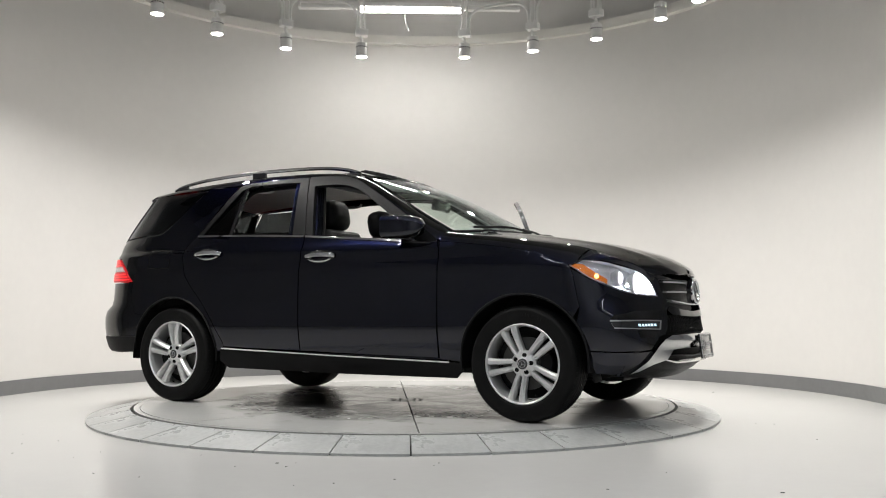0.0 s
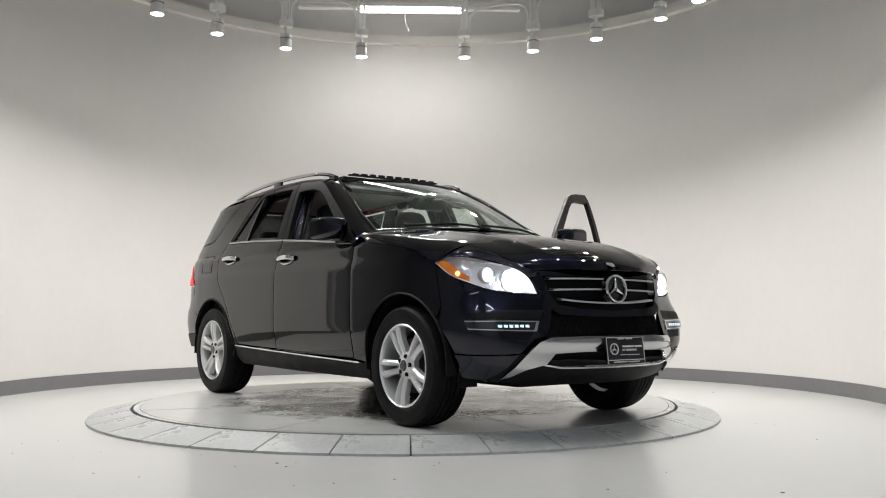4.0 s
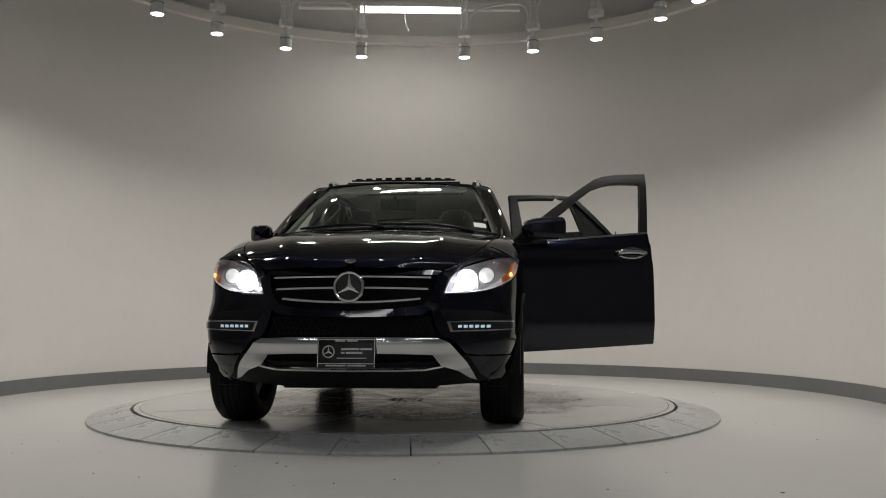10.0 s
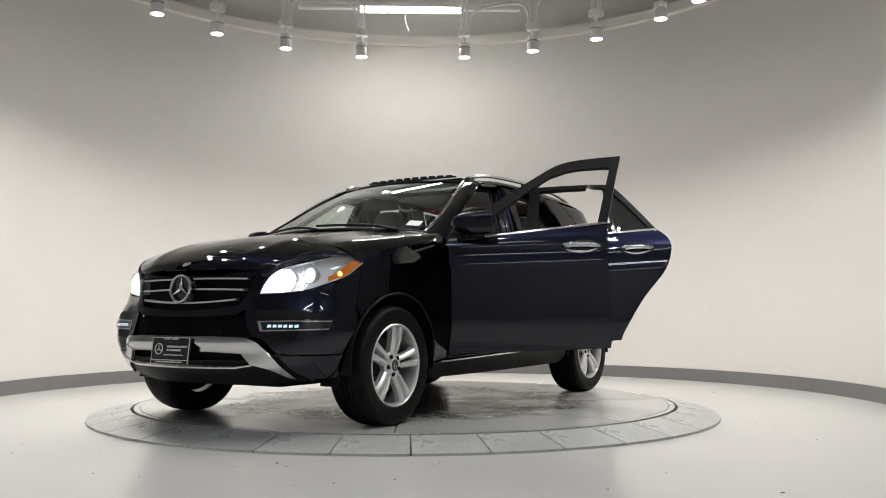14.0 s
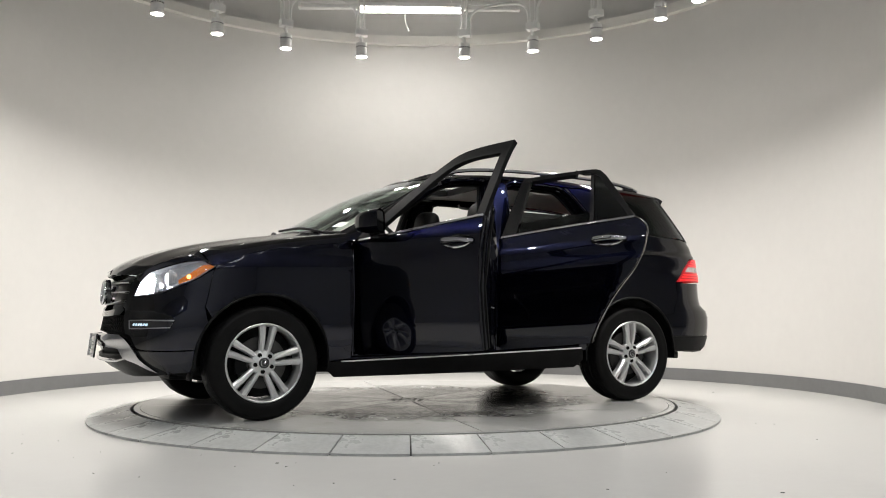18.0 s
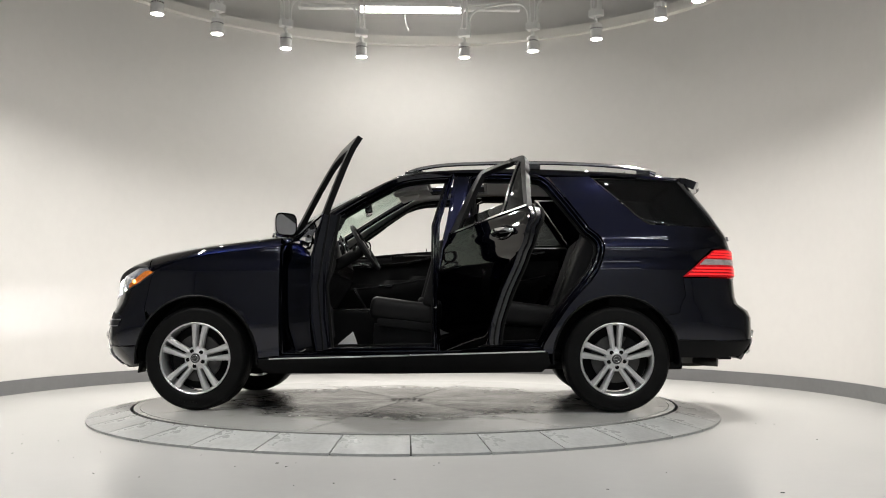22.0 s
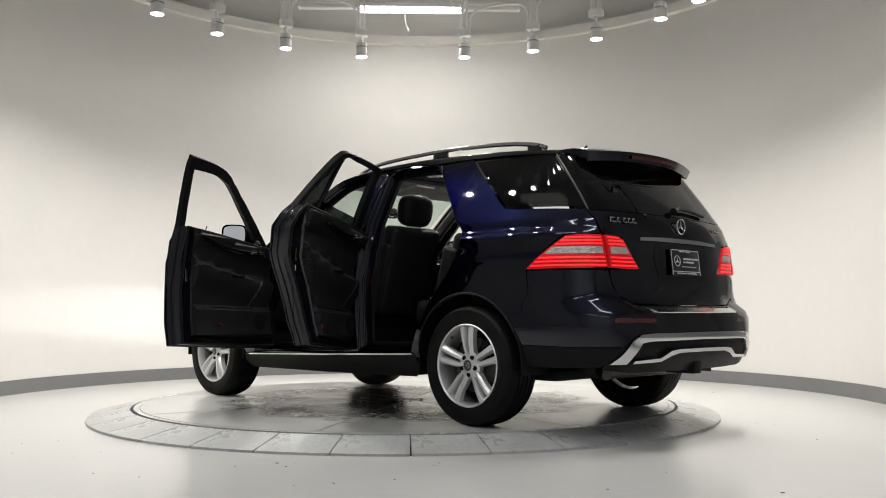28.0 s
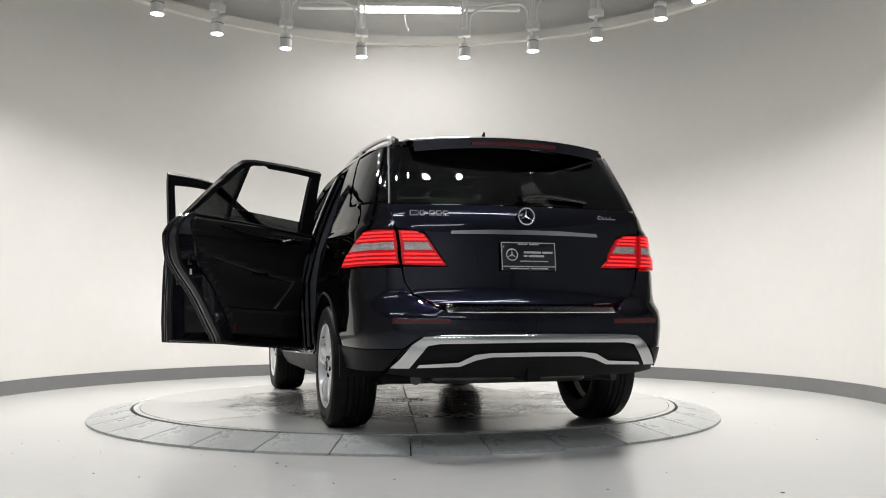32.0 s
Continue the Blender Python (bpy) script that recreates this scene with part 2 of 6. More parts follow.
# ---- turntable: a fixed ring of slabs and a disc that turns with the car ----
R_DISC, R_IN, R_OUT, Z_DISC = 2.030, 2.052, 2.346, 0.006
ring = thing("turntable_ring", revolve([(1.70, FLOOR + 0.002), (R_OUT - 0.012, FLOOR + 0.002), (R_OUT - 0.012, FLOOR + 0.006), (1.70, FLOOR + 0.006)], 96, close=True), M["gap"],
             "ring of grey slabs sloping up to the turntable", "turntable", kind="structure")


def wedge(r0, r1, z0, z1, half, low, n=5):
    """A slab of the ring: from radius r0 to r1, half degrees to each side of x."""
    bm = bmesh.new()
    top, bot = [], []
    for r, z in ((r0, z0), (r1, z1)):
        aa = [(-1 + 2 * i / n) * (radians(half) - 0.0045 / r) for i in range(n + 1)]
        top.append([bm.verts.new((r * math.cos(a), r * math.sin(a), z)) for a in aa])
        bot.append([bm.verts.new((r * math.cos(a), r * math.sin(a), low)) for a in aa])
    for i in range(n):
        bm.faces.new((top[0][i], top[1][i], top[1][i + 1], top[0][i + 1]))
        bm.faces.new((top[1][i], bot[1][i], bot[1][i + 1], top[1][i + 1]))
        bm.faces.new((top[0][i + 1], bot[0][i + 1], bot[0][i], top[0][i]))
    bm.faces.new((top[0][0], bot[0][0], bot[1][0], top[1][0]))
    bm.faces.new((top[1][n], bot[1][n], bot[0][n], top[0][n]))
    bmesh.ops.recalc_face_normals(bm, faces=bm.faces)
    return bm


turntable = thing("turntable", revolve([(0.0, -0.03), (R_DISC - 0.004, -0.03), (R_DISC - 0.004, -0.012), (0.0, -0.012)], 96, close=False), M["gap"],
                  "round grey steel turntable with rubber marks and painted shade under the car", "turntable")


# ---- lamps ----
def spot_lamp():
    ob = thing("spotlight", None, None, "white cylindrical ceiling spotlight on a conduit box, lit", "spotlight", "spotlights round the turntable")
    part("housing", revolve([(0.056, 0.0), (0.061, 0.004), (0.061, 0.095), (0.057, 0.101)], 24), M["white_metal"], ob)
    part("neck", revolve([(0.057, 0.100), (0.0585, 0.102), (0.0585, 0.113), (0.06, 0.115)], 24), M["white_metal"], ob)
    slots = bmesh.new()
    for k in range(16):
        m = pose(0, 0, 0, 0, 0, 22.5 * k)
        box((0.006, 0.014, 0.009), m @ Vector((0.0575, 0, 0.1075)), turn=m, bm=slots)
    tagged(part("vent", slots, M["black_slot"], ob, "row of dark cooling slots"), kind="stuff")
    part("cap", revolve([(0.061, 0.114), (0.061, 0.152), (0.05, 0.160), (0.0, 0.160)], 24), M["white_metal"], ob)
    part("lens", revolve([(0.0, 0.006), (0.055, 0.006), (0.057, -0.002)], 24), M["lens"], ob, "glowing lens")
    part("yoke", tube([(0.0, 0, 0.16), (0.0, 0, 0.20), (0.012, 0, 0.215), (0.0, 0, 0.235)], 0.018, 10), M["white_metal"], ob)
    part("junction_box", box((0.135, 0.09, 0.075), (0, 0, 0.272), 0.006), M["white_metal"], ob)
    for dx in (-0.028, 0.028):
        part("conduit", tube([(dx, 0, 0.30), (dx, 0, CEIL - SPOT_Z)], 0.011, 8), M["white_metal"], ob)
        part("coupling", revolve([(0.017, 0.308), (0.019, 0.315), (0.019, 0.335), (0.012, 0.34)], 10, Matrix.Translation((dx, 0, 0))), M["white_metal"], ob)
    return ob


first = spot_lamp()
first.matrix_world = Matrix.Translation(at_ring(SEEN[0])) @ pose(0, 0, 0, 0, 0, SEEN[0] + 90)
for a in SEEN[1:] + UNSEEN:
    copy_thing(first, Matrix.Translation(at_ring(a)) @ pose(0, 0, 0, 0, 0, a + 90))

for a0, a1, over in ((101.3, 119.3, 0.30), (119.3, 136.2, 0.34), (136.2, 152.1, 0.34), (60.5, 77.0, 0.25), (44.5, 60.5, 0.32), (26.9, 44.5, 0.34), (15.0, 26.9, 0.34)):
    z = SPOT_Z + 0.305
    g0, g1 = a0 + 1.1, a1 - 1.1
    pts = [at_ring(g0, z=z), at_ring(g0 + 0.1, z=z + over * 0.5), at_ring(g0 + 1.2, z=z + over * 0.85), at_ring(g0 + 3.5, z=z + over),
           at_ring((g0 + g1) / 2, z=z + over * 1.02), at_ring(g1 - 3.5, z=z + over * 0.95), at_ring(g1 - 1.2, z=z + over * 0.8), at_ring(g1 - 0.1, z=z + over * 0.5), at_ring(g1, z=z)]
    thing("lighting_conduit", tube(curve(pts, 5), 0.014, 8), M["white_metal"], "bent white steel conduit between two spotlights", "conduit", "conduits between the spotlights")


def batten(centre, length, lit, label, group):
    ob = thing("tube_lamp", None, None, label, "ceiling lamp", group, m=Matrix.Translation(centre))
    part("housing", box((length + 0.06, 0.11, 0.05), (0, 0, 0.055), 0.01), M["white_metal"], ob)
    part("tube", box((length, 0.09, 0.05), (0, 0, 0.006), 0.015), M[lit] if lit else M["white_metal"], ob, "glowing tube" if lit else "unlit tube cover")
    for s in (-1, 1):
        part("end_cap", box((0.03, 0.115, 0.085), (s * (length / 2 + 0.012), 0, 0.03), 0.006), M["white_metal"], ob)
        part("hanger", tube([(s * length * 0.4, 0, 0.07), (s * length * 0.4, 0, CEIL - centre[2] if centre[1] > 0 else 0.13)], 0.006, 6), M["white_metal"], ob)
    return ob


batten((TUBE[0], TUBE[1], TUBE[2] + 0.04), 1.17, "tube", "white batten lamp with a glowing tube", "ceiling tube lamps")
batten((TUBE[0] - 0.95, TUBE[1] + 0.10, TUBE[2] + 0.10), 0.66, "", "white batten lamp with its tube dark", "ceiling tube lamps")
batten((TUBE[0] + 0.95, TUBE[1] + 0.10, TUBE[2] + 0.10), 0.60, "", "white batten lamp with its tube dark", "ceiling tube lamps")
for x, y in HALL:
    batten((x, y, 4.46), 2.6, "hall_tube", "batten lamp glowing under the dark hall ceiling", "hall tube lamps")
thing("pull_cord", tube(curve([(-0.02, 3.05, 4.13), (-0.035, 3.05, 4.05), (-0.02, 3.05, 3.97), (0.005, 3.05, 3.90)], 5), 0.007, 6), M["white_metal"], "short white cord hanging below the tube lamp", "cord")

rng = random.Random(7)
bm = bmesh.new()
for k in range(30):
    a, r = rng.uniform(-150, -20), rng.uniform(2.5, 4.2)
    s = rng.uniform(0.003, 0.008)
    box((s, s * rng.uniform(0.5, 1.6), 0.002), (r * math.cos(radians(a)), r * math.sin(radians(a)), FLOOR + 0.001), turn=pose(0, 0, 0, 0, 0, rng.uniform(0, 90)), bm=bm)
for x, y in ((-0.654, -2.536), (2.913, 1.462), (2.062, -0.806), (1.579, -3.385)):
    box((0.016, 0.010, 0.003), (x, y, FLOOR + 0.0015), bm=bm)
thing("floor_specks", bm, M["stain"], "small dark specks of dirt on the pale floor", "dirt", kind="stuff")

# ---- car: x ahead, y to its left, z up, origin on the ground midway between the axles ----
M["paint"] = principled("navy_metallic_paint", (0.0034, 0.0042, 0.0130), 0.26, 1.0, 1.0)
M["paint"].node_tree.nodes["Principled BSDF"].inputs["Specular Tint"].default_value = (0.02, 0.025, 0.06, 1)
M["glass"] = glassy("clear_glass", (0.86, 0.93, 0.885), ior=1.45)
M["tinted"] = glassy("privacy_glass", (0.20, 0.21, 0.21), ior=1.5)
M["chrome"] = varied(principled("chrome", (0.72, 0.72, 0.73), 0.09, 1.0), 6, 0.06, rough=0.03)
M["satin"] = principled("satin_silver", (0.57, 0.57, 0.575), 0.12, 1.0)
M["alloy"] = varied(principled("silver_alloy", (0.72, 0.72, 0.72), 0.33, 0.6, 0.2), 5, 0.08, rough=0.06)
M["plastic"] = varied(principled("black_plastic", (0.008, 0.008, 0.0085), 0.46, spec=0.12), 8, 0.3, bump=0.08, bump_scale=300, rough=0.06)
M["gloss_black"] = principled("gloss_black", (0.006, 0.006, 0.007), 0.12, 0.0, 0.8)
M["rubber"] = varied(principled("tyre_rubber", (0.0055, 0.0055, 0.0055), 0.55, spec=0.15), 9, 0.4, bump=0.1, bump_scale=120, rough=0.08)
M["under"] = varied(principled("underbody", (0.013, 0.013, 0.013), 0.7, spec=0.1), 5, 0.4)
M["leather"] = varied(principled("black_leather", (0.012, 0.012, 0.0125), 0.48, spec=0.16), 6, 0.3, bump=0.15, bump_scale=180, rough=0.06)
M["liner"] = varied(principled("grey_headliner", (0.60, 0.59, 0.57), 0.9), 8, 0.1)
M["carpet"] = varied(principled("black_carpet", (0.011, 0.011, 0.011), 0.95, spec=0.1), 30, 0.4, bump=0.3, bump_scale=400)
M["wood"] = varied(principled("dark_walnut", (0.006, 0.004, 0.0035), 0.25, 0.0, 0.3), 10, 0.5)
M["iron"] = varied(principled("brake_iron", (0.10, 0.098, 0.095), 0.5, 0.8), 12, 0.3)
M["lamp_glass"] = glassy("lamp_cover", (0.93, 0.95, 0.96), ior=1.38)
M["bowl"] = principled("lamp_bowl", (0.82, 0.82, 0.86), 0.25, 0.3)
M["red_glow"] = glowing("red_light", (1.0, 0.020, 0.022), 1.5, (0.4, 0.01, 0.01))
M["clear_lens"] = varied(principled("clear_lens", (0.68, 0.60, 0.58), 0.2, 0.3, 1.0), 30, 0.4, bump=0.4, bump_scale=90)
M["amber"] = principled("amber_lens", (0.75, 0.20, 0.015), 0.2, 0.0, 1.0)
M["amber_glow"] = glowing("amber_light", (1.0, 0.45, 0.04), 4.0)
M["beam"] = glowing("headlamp_beam", (0.97, 0.98, 1.0), 21000)
M["bulb"] = glowing("headlamp_bulb", (1.0, 0.98, 0.97), 380)
M["halo"] = glowing("headlamp_ring", (1.0, 0.98, 0.97), 7)
M["shade"] = principled("lamp_shade", (0.30, 0.30, 0.31), 0.4)
M["park"] = glowing("parking_light", (1.0, 0.97, 0.95), 1.1)
M["day"] = glowing("daytime_led", (0.50, 0.80, 1.0), 0.8)
M["mirror"] = principled("mirror_glass", (0.85, 0.86, 0.87), 0.02, 1.0)
M["paper"] = principled("white_paper", (0.75, 0.76, 0.76), 0.8)
M["dark_red"] = principled("dark_red_lens", (0.07, 0.006, 0.007), 0.15, 0.0, 0.6)
M["frame_black"] = principled("satin_black", (0.007, 0.007, 0.0075), 0.40, spec=0.10)
M["jamb"] = principled("navy_jamb_paint", (0.005, 0.0055, 0.010), 0.22, 0.4, 0.8, 0.3)
M["trim_grey"] = varied(principled("satin_grey", (0.06, 0.06, 0.062), 0.35, 0.3), 6, 0.15)
M["tail_red"] = glowing("tail_lens", (1.0, 0.008, 0.012), 0.22, (0.28, 0.004, 0.009))
M["badge_grey"] = principled("badge_grey", (0.45, 0.45, 0.45), 0.4)

PLAN = curve([(2.33, 0, 0), (2.318, 0.25, 0), (2.28, 0.42, 0), (2.21, 0.57, 0), (2.115, 0.735, 0), (2.0, 0.86, 0), (1.85, 0.92, 0), (1.65, 0.945, 0), (1.4, 0.955, 0), (0.8, 0.957, 0), (0, 0.96, 0),
              (-0.8, 0.958, 0), (-1.4, 0.955, 0), (-1.7, 0.945, 0), (-1.95, 0.928, 0), (-2.20, 0.882, 0), (-2.40, 0.758, 0), (-2.468, 0.50, 0), (-2.492, 0.24, 0), (-2.498, 0, 0)], 12)
PX, PY = np.array([p.x for p in PLAN]), np.array([p.y for p in PLAN])
PS = np.concatenate([[0], np.cumsum(np.hypot(np.diff(PX), np.diff(PY)))])
TOP = int(np.argmax(PY))
CORNER = float(np.interp(-2.07, -PX, PS))
SIDE = [(0.2, 0.13), (0.27, 0.09), (0.33, 0.055), (0.40, 0.034), (0.48, 0.019), (0.555, 0.006), (0.585, 0.0015), (0.62, 0.002), (0.75, 0), (0.9, 0.002), (0.985, 0.004), (1.015, 0.015), (1.10, 0.027), (1.135, 0.031), (1.165, 0.053), (1.22, 0.071), (1.26, 0.086), (1.45, 0.155), (1.65, 0.24), (1.70, 0.275), (1.75, 0.36)]
FRONT = [(0.2, 0.25), (0.27, 0.16), (0.33, 0.06), (0.4, 0), (0.5, 0), (0.56, 0.01), (0.66, 0.03), (0.72, 0.045), (0.8, 0.06), (0.88, 0.078), (0.94, 0.108), (1.0, 0.22), (1.1, 0.4)]
REAR = [(0.2, 0.2), (0.3, 0.1), (0.4, 0.03), (0.5, 0), (0.64, 0), (0.69, 0.015), (0.73, 0.085), (0.8, 0.115), (1.0, 0.128), (1.2, 0.15), (1.26, 0.178), (1.64, 0.443), (1.72, 0.503)]


def smooth_table(rows, n=8):
    """The table drawn as a smooth line without overshoot."""
    z, f = np.array([r[0] for r in rows]), np.array([r[1] for r in rows])
    h, d = np.diff(z), np.diff(f) / np.diff(z)
    m = np.concatenate([[d[0]], [0.0 if a * b <= 0 else 2 * a * b / (a + b) for a, b in zip(d, d[1:])], [d[-1]]])
    zz, ff = [], []
    for i in range(len(h)):
        for k in range(n):
            t = k / n
            zz.append(z[i] + h[i] * t)
            ff.append((1 + 2 * t) * (1 - t) ** 2 * f[i] + t * (1 - t) ** 2 * h[i] * m[i] + t * t * (3 - 2 * t) * f[i + 1] + t * t * (t - 1) * h[i] * m[i + 1])
    return np.array(zz + [z[-1]]), np.array(ff + [f[-1]])


SIDE, FRONT, REAR = smooth_table(SIDE), smooth_table(FRONT), smooth_table(REAR)


def table(rows, z):
    return float(np.interp(z, rows[0], rows[1]))


def loop_at(z):
    y = PY * (1 - table(SIDE, z) / 0.96)
    x = PX - table(FRONT, z) * np.clip((PX - 1.2) / 1.13, 0, 1) ** 2 + table(REAR, z) * np.clip((-PX - 1.2) / 1.265, 0, 1) ** 2
    full = 0.055 * math.exp(-((z - 0.57) / 0.16) ** 4) * np.exp(-((PS - CORNER) / 0.19) ** 2)
    return x + 0.72 * full, y + 0.6 * full


def surf(s, z, out=0.0):
    """A point of the left body side, at s along the plan from the nose, at the height z, out of the skin by out."""
    x, y = loop_at(z)
    p = Vector((np.interp(s, PS, x), np.interp(s, PS, y), z))
    if out:
        a, b = np.interp(s - 0.01, PS, x) - np.interp(s + 0.01, PS, x), np.interp(s - 0.01, PS, y) - np.interp(s + 0.01, PS, y)
        n = Vector((-b, a, 0)).normalized()
        if n.y < -1e-3 or (abs(n.y) <= 1e-3 and n.x * p.x < 0):
            n = -n
        p += n * out
    return p


def X(x, z):
    return (float(np.interp(-x, -loop_at(z)[0], PS)), z)


def F(y, z):
    return (float(np.interp(y, loop_at(z)[1][:TOP], PS[:TOP])), z)


def B(y, z):
    return (float(np.interp(y, loop_at(z)[1][TOP:][::-1], PS[TOP:][::-1])), z)


def inset(poly, d):
    """The outline drawn in by d."""
    n = len(poly)
    area = sum(poly[i][0] * poly[(i + 1) % n][1] - poly[(i + 1) % n][0] * poly[i][1] for i in range(n))
    sign, out = (1 if area > 0 else -1), []
    for i in range(n):
        a, b, c = Vector(poly[i - 1]), Vector(poly[i]), Vector(poly[(i + 1) % n])
        e, f = (b - a), (c - b)
        if e.length < 1e-7 or f.length < 1e-7:
            out.append(tuple(b))
            continue
        e.normalize(), f.normalize()
        n1, n2 = Vector((-e.y, e.x)) * sign, Vector((-f.y, f.x)) * sign
        m = n1 + n2
        m = m.normalized() * min(1 / max(0.35, m.normalized().dot(n1)), 2.5) if m.length > 1e-4 else n1
        out.append(tuple(b + m * d))
    return out


def flat(poly, step):
    """A flat outline filled with a net."""
    bm = bmesh.new()
    bm.faces.new([bm.verts.new((a, b, 0)) for a, b in poly])
    for k, no in ((0, (1, 0, 0)), (1, (0, 1, 0))):
        lo, hi = min(p[k] for p in poly), max(p[k] for p in poly)
        for i in range(1, int((hi - lo) / step) + 1):
            co = [0, 0, 0]
            co[k] = lo + i * step + 1e-4
            if co[k] < hi - 1e-3:
                bmesh.ops.bisect_plane(bm, geom=bm.verts[:] + bm.edges[:] + bm.faces[:], plane_co=co, plane_no=no, dist=1e-6)
    bmesh.ops.triangulate(bm, faces=[f for f in bm.faces if len(f.verts) > 4])
    return bm


CORE = lambda p: Vector((max(-1.6, min(1.4, p.x)), 0, 0.8))


def smooth2(points, n=4):
    return [(p.x, p.y) for p in curve([(a, b, 0) for a, b in points], n)]


def skin(poly, out=0.0, t=0.008, gap=0.0025, step=0.035, lip=True):
    """A body panel: an outline on the body side, with thickness and a rolled edge."""
    bm = flat(inset(poly, gap) if gap else poly, step)
    for v in bm.verts:
        edge = lip and any(len(e.link_faces) == 1 for e in v.link_edges)
        v.co = surf(v.co.x, v.co.y, out - (0.0012 if edge else 0))
    return thicken(bm, t, CORE)


def mirrored(bm):
    c = bm.copy()
    for v in c.verts:
        v.co.y = -v.co.y
    bmesh.ops.reverse_faces(c, faces=c.faces)
    return c


def both(name, bm, material, parent, label="", smooth=35, parents=None):
    """The same part on the left and, mirrored, on the right."""
    c = mirrored(bm)
    l, r = parents or (parent, parent)
    return part(name, bm, material, l, label, smooth), part(name, c, material, r, label, smooth)


def whole(bm):
    """The left half and its mirror image in one mesh."""
    c = mirrored(bm)
    me = bpy.data.meshes.new("half")
    c.to_mesh(me)
    c.free()
    bm.from_mesh(me)
    bpy.data.meshes.remove(me)
    return bm


car = thing("car", None, None, "dark navy blue five-door SUV with two doors swung open", "car")
car.rotation_mode = "QUATERNION"

# wheel arches
AZ, AR = 0.372, 0.428


def arch(cx, a0, a1, r=AR, n=16):
    return [(cx + r * math.cos(radians(a0 + (a1 - a0) * i / n)), AZ + r * math.sin(radians(a0 + (a1 - a0) * i / n))) for i in range(n + 1)]


FA, RA = 1.4575, -1.4575

# ---- panels of the side ----
DOOR_REAR = smooth2([(-0.958, 0.435), (-0.985, 0.50), (-1.14, 0.735), (-1.32, 0.94), (-1.385, 1.10), (-1.37, 1.20), (-1.295, 1.272)])
fender = [X(0.868, 0.385), X(1.03, 0.365)] + [X(*p) for p in arch(FA, 180, 40)] + [X(1.83, 0.72), X(1.80, 0.86), X(1.775, 0.955)]
fender += [X(*p) for p in smooth2([(1.76, 0.985), (1.55, 1.06), (1.3, 1.105), (1.05, 1.135), (0.868, 1.155)])]
both("front_fender", skin(fender), M["paint"], car)
quarter = [X(*p) for p in DOOR_REAR] + [X(*p) for p in smooth2([(-1.295, 1.272), (-1.16, 1.46), (-1.02, 1.655)])[1:]] + [X(-1.31, 1.66)]
quarter += [X(*p) for p in smooth2([(-1.31, 1.655), (-1.50, 1.475), (-1.66, 1.325), (-1.74, 1.296), (-1.95, 1.285)])[1:]]
quarter += [B(0.735, 1.27), B(0.72, 1.20), B(0.715, 1.125), X(-2.13, 1.125), X(-2.04, 1.05), X(-1.915, 0.928), X(-1.93, 0.80), X(-1.88, 0.68)]
quarter += [X(*p) for p in arch(RA, 137, 4)] + [X(-0.99, 0.40), X(-0.96, 0.43)]
both("rear_quarter_panel", skin(quarter, gap=0.001, step=0.02, lip=False), M["paint"], car)
sill = [X(1.02, 0.36), X(0.0, 0.385), X(-0.99, 0.415), X(-1.01, 0.33), X(-0.95, 0.275), X(0.0, 0.262), X(0.97, 0.26), X(1.03, 0.31)]
both("side_sill", skin(sill, out=0.004, gap=0), M["plastic"], car, "black plastic sill")
strip = [X(0.94, 0.370), X(0.0, 0.395), X(-0.97, 0.426), X(-0.972, 0.416), X(0.0, 0.385), X(0.94, 0.360)]
both("sill_trim", skin(strip, out=0.016, t=0.014, gap=0), M["chrome"], car, "bright chrome sill strip")
fuel = smooth2([X(-1.53, 1.17), X(-1.74, 1.175), X(-1.755, 1.16), X(-1.755, 1.05), X(-1.74, 1.035), X(-1.54, 1.03), X(-1.525, 1.045), X(-1.52, 1.155), X(-1.53, 1.17)], 2)[:-1]
part("fuel_flap", mirrored(skin(fuel, out=0.0015, t=0.004, gap=0)), M["paint"], car)
part("flap_seam", mirrored(tube([surf(a, b, 0.0005) for a, b in fuel + fuel[:1]], 0.0028, 5)), M["black_slot"], car)

# doors: outlines of the skin, the window frame and the openings
BELT = [(0.845, 1.150), (0.62, 1.163), (0.2, 1.198), (-0.275, 1.232), (-0.8, 1.258), (-1.29, 1.272)]


def belt(x):
    return float(np.interp(-x, [-p[0] for p in BELT], [p[1] for p in BELT]))


FD_SKIN = [(0.862, 0.39), (0.866, 0.8), (0.866, 1.10), (0.846, 1.152)] + [(x, belt(x)) for x in (0.62, 0.4, 0.2, 0.0, -0.252)] + [(-0.252, 0.8), (-0.250, 0.415), (0.0, 0.408), (0.4, 0.398)]
RD_SKIN = [(-0.254, belt(-0.254))] + [(x, belt(x)) for x in (-0.5, -0.8, -1.05)] + [(-1.293, 1.271)] + DOOR_REAR[::-1][1:] + [(-0.7, 0.425), (-0.252, 0.416), (-0.254, 0.8)]
FD_OUT = smooth2([(0.846, 1.152), (0.80, 1.195), (0.66, 1.29), (0.42, 1.448), (0.19, 1.588), (0.06, 1.655), (-0.10, 1.684), (-0.352, 1.697)])
FD_IN = smooth2([(0.70, 1.158), (0.60, 1.238), (0.38, 1.392), (0.17, 1.535), (0.05, 1.59), (-0.08, 1.612), (-0.275, 1.614)])
RD_OUT = smooth2([(-0.356, 1.691), (-0.6, 1.692), (-0.9, 1.682), (-0.985, 1.664)]) + smooth2([(-1.035, 1.62), (-1.15, 1.47), (-1.293, 1.272)])
RD_IN = smooth2([(-0.425, 1.652), (-0.65, 1.656), (-0.90, 1.648)]) + smooth2([(-0.972, 1.622), (-1.10, 1.462), (-1.238, 1.285)])
FD_FRAME = FD_OUT + [(-0.252, 1.231), (-0.185, 1.227)] + FD_IN[::-1]
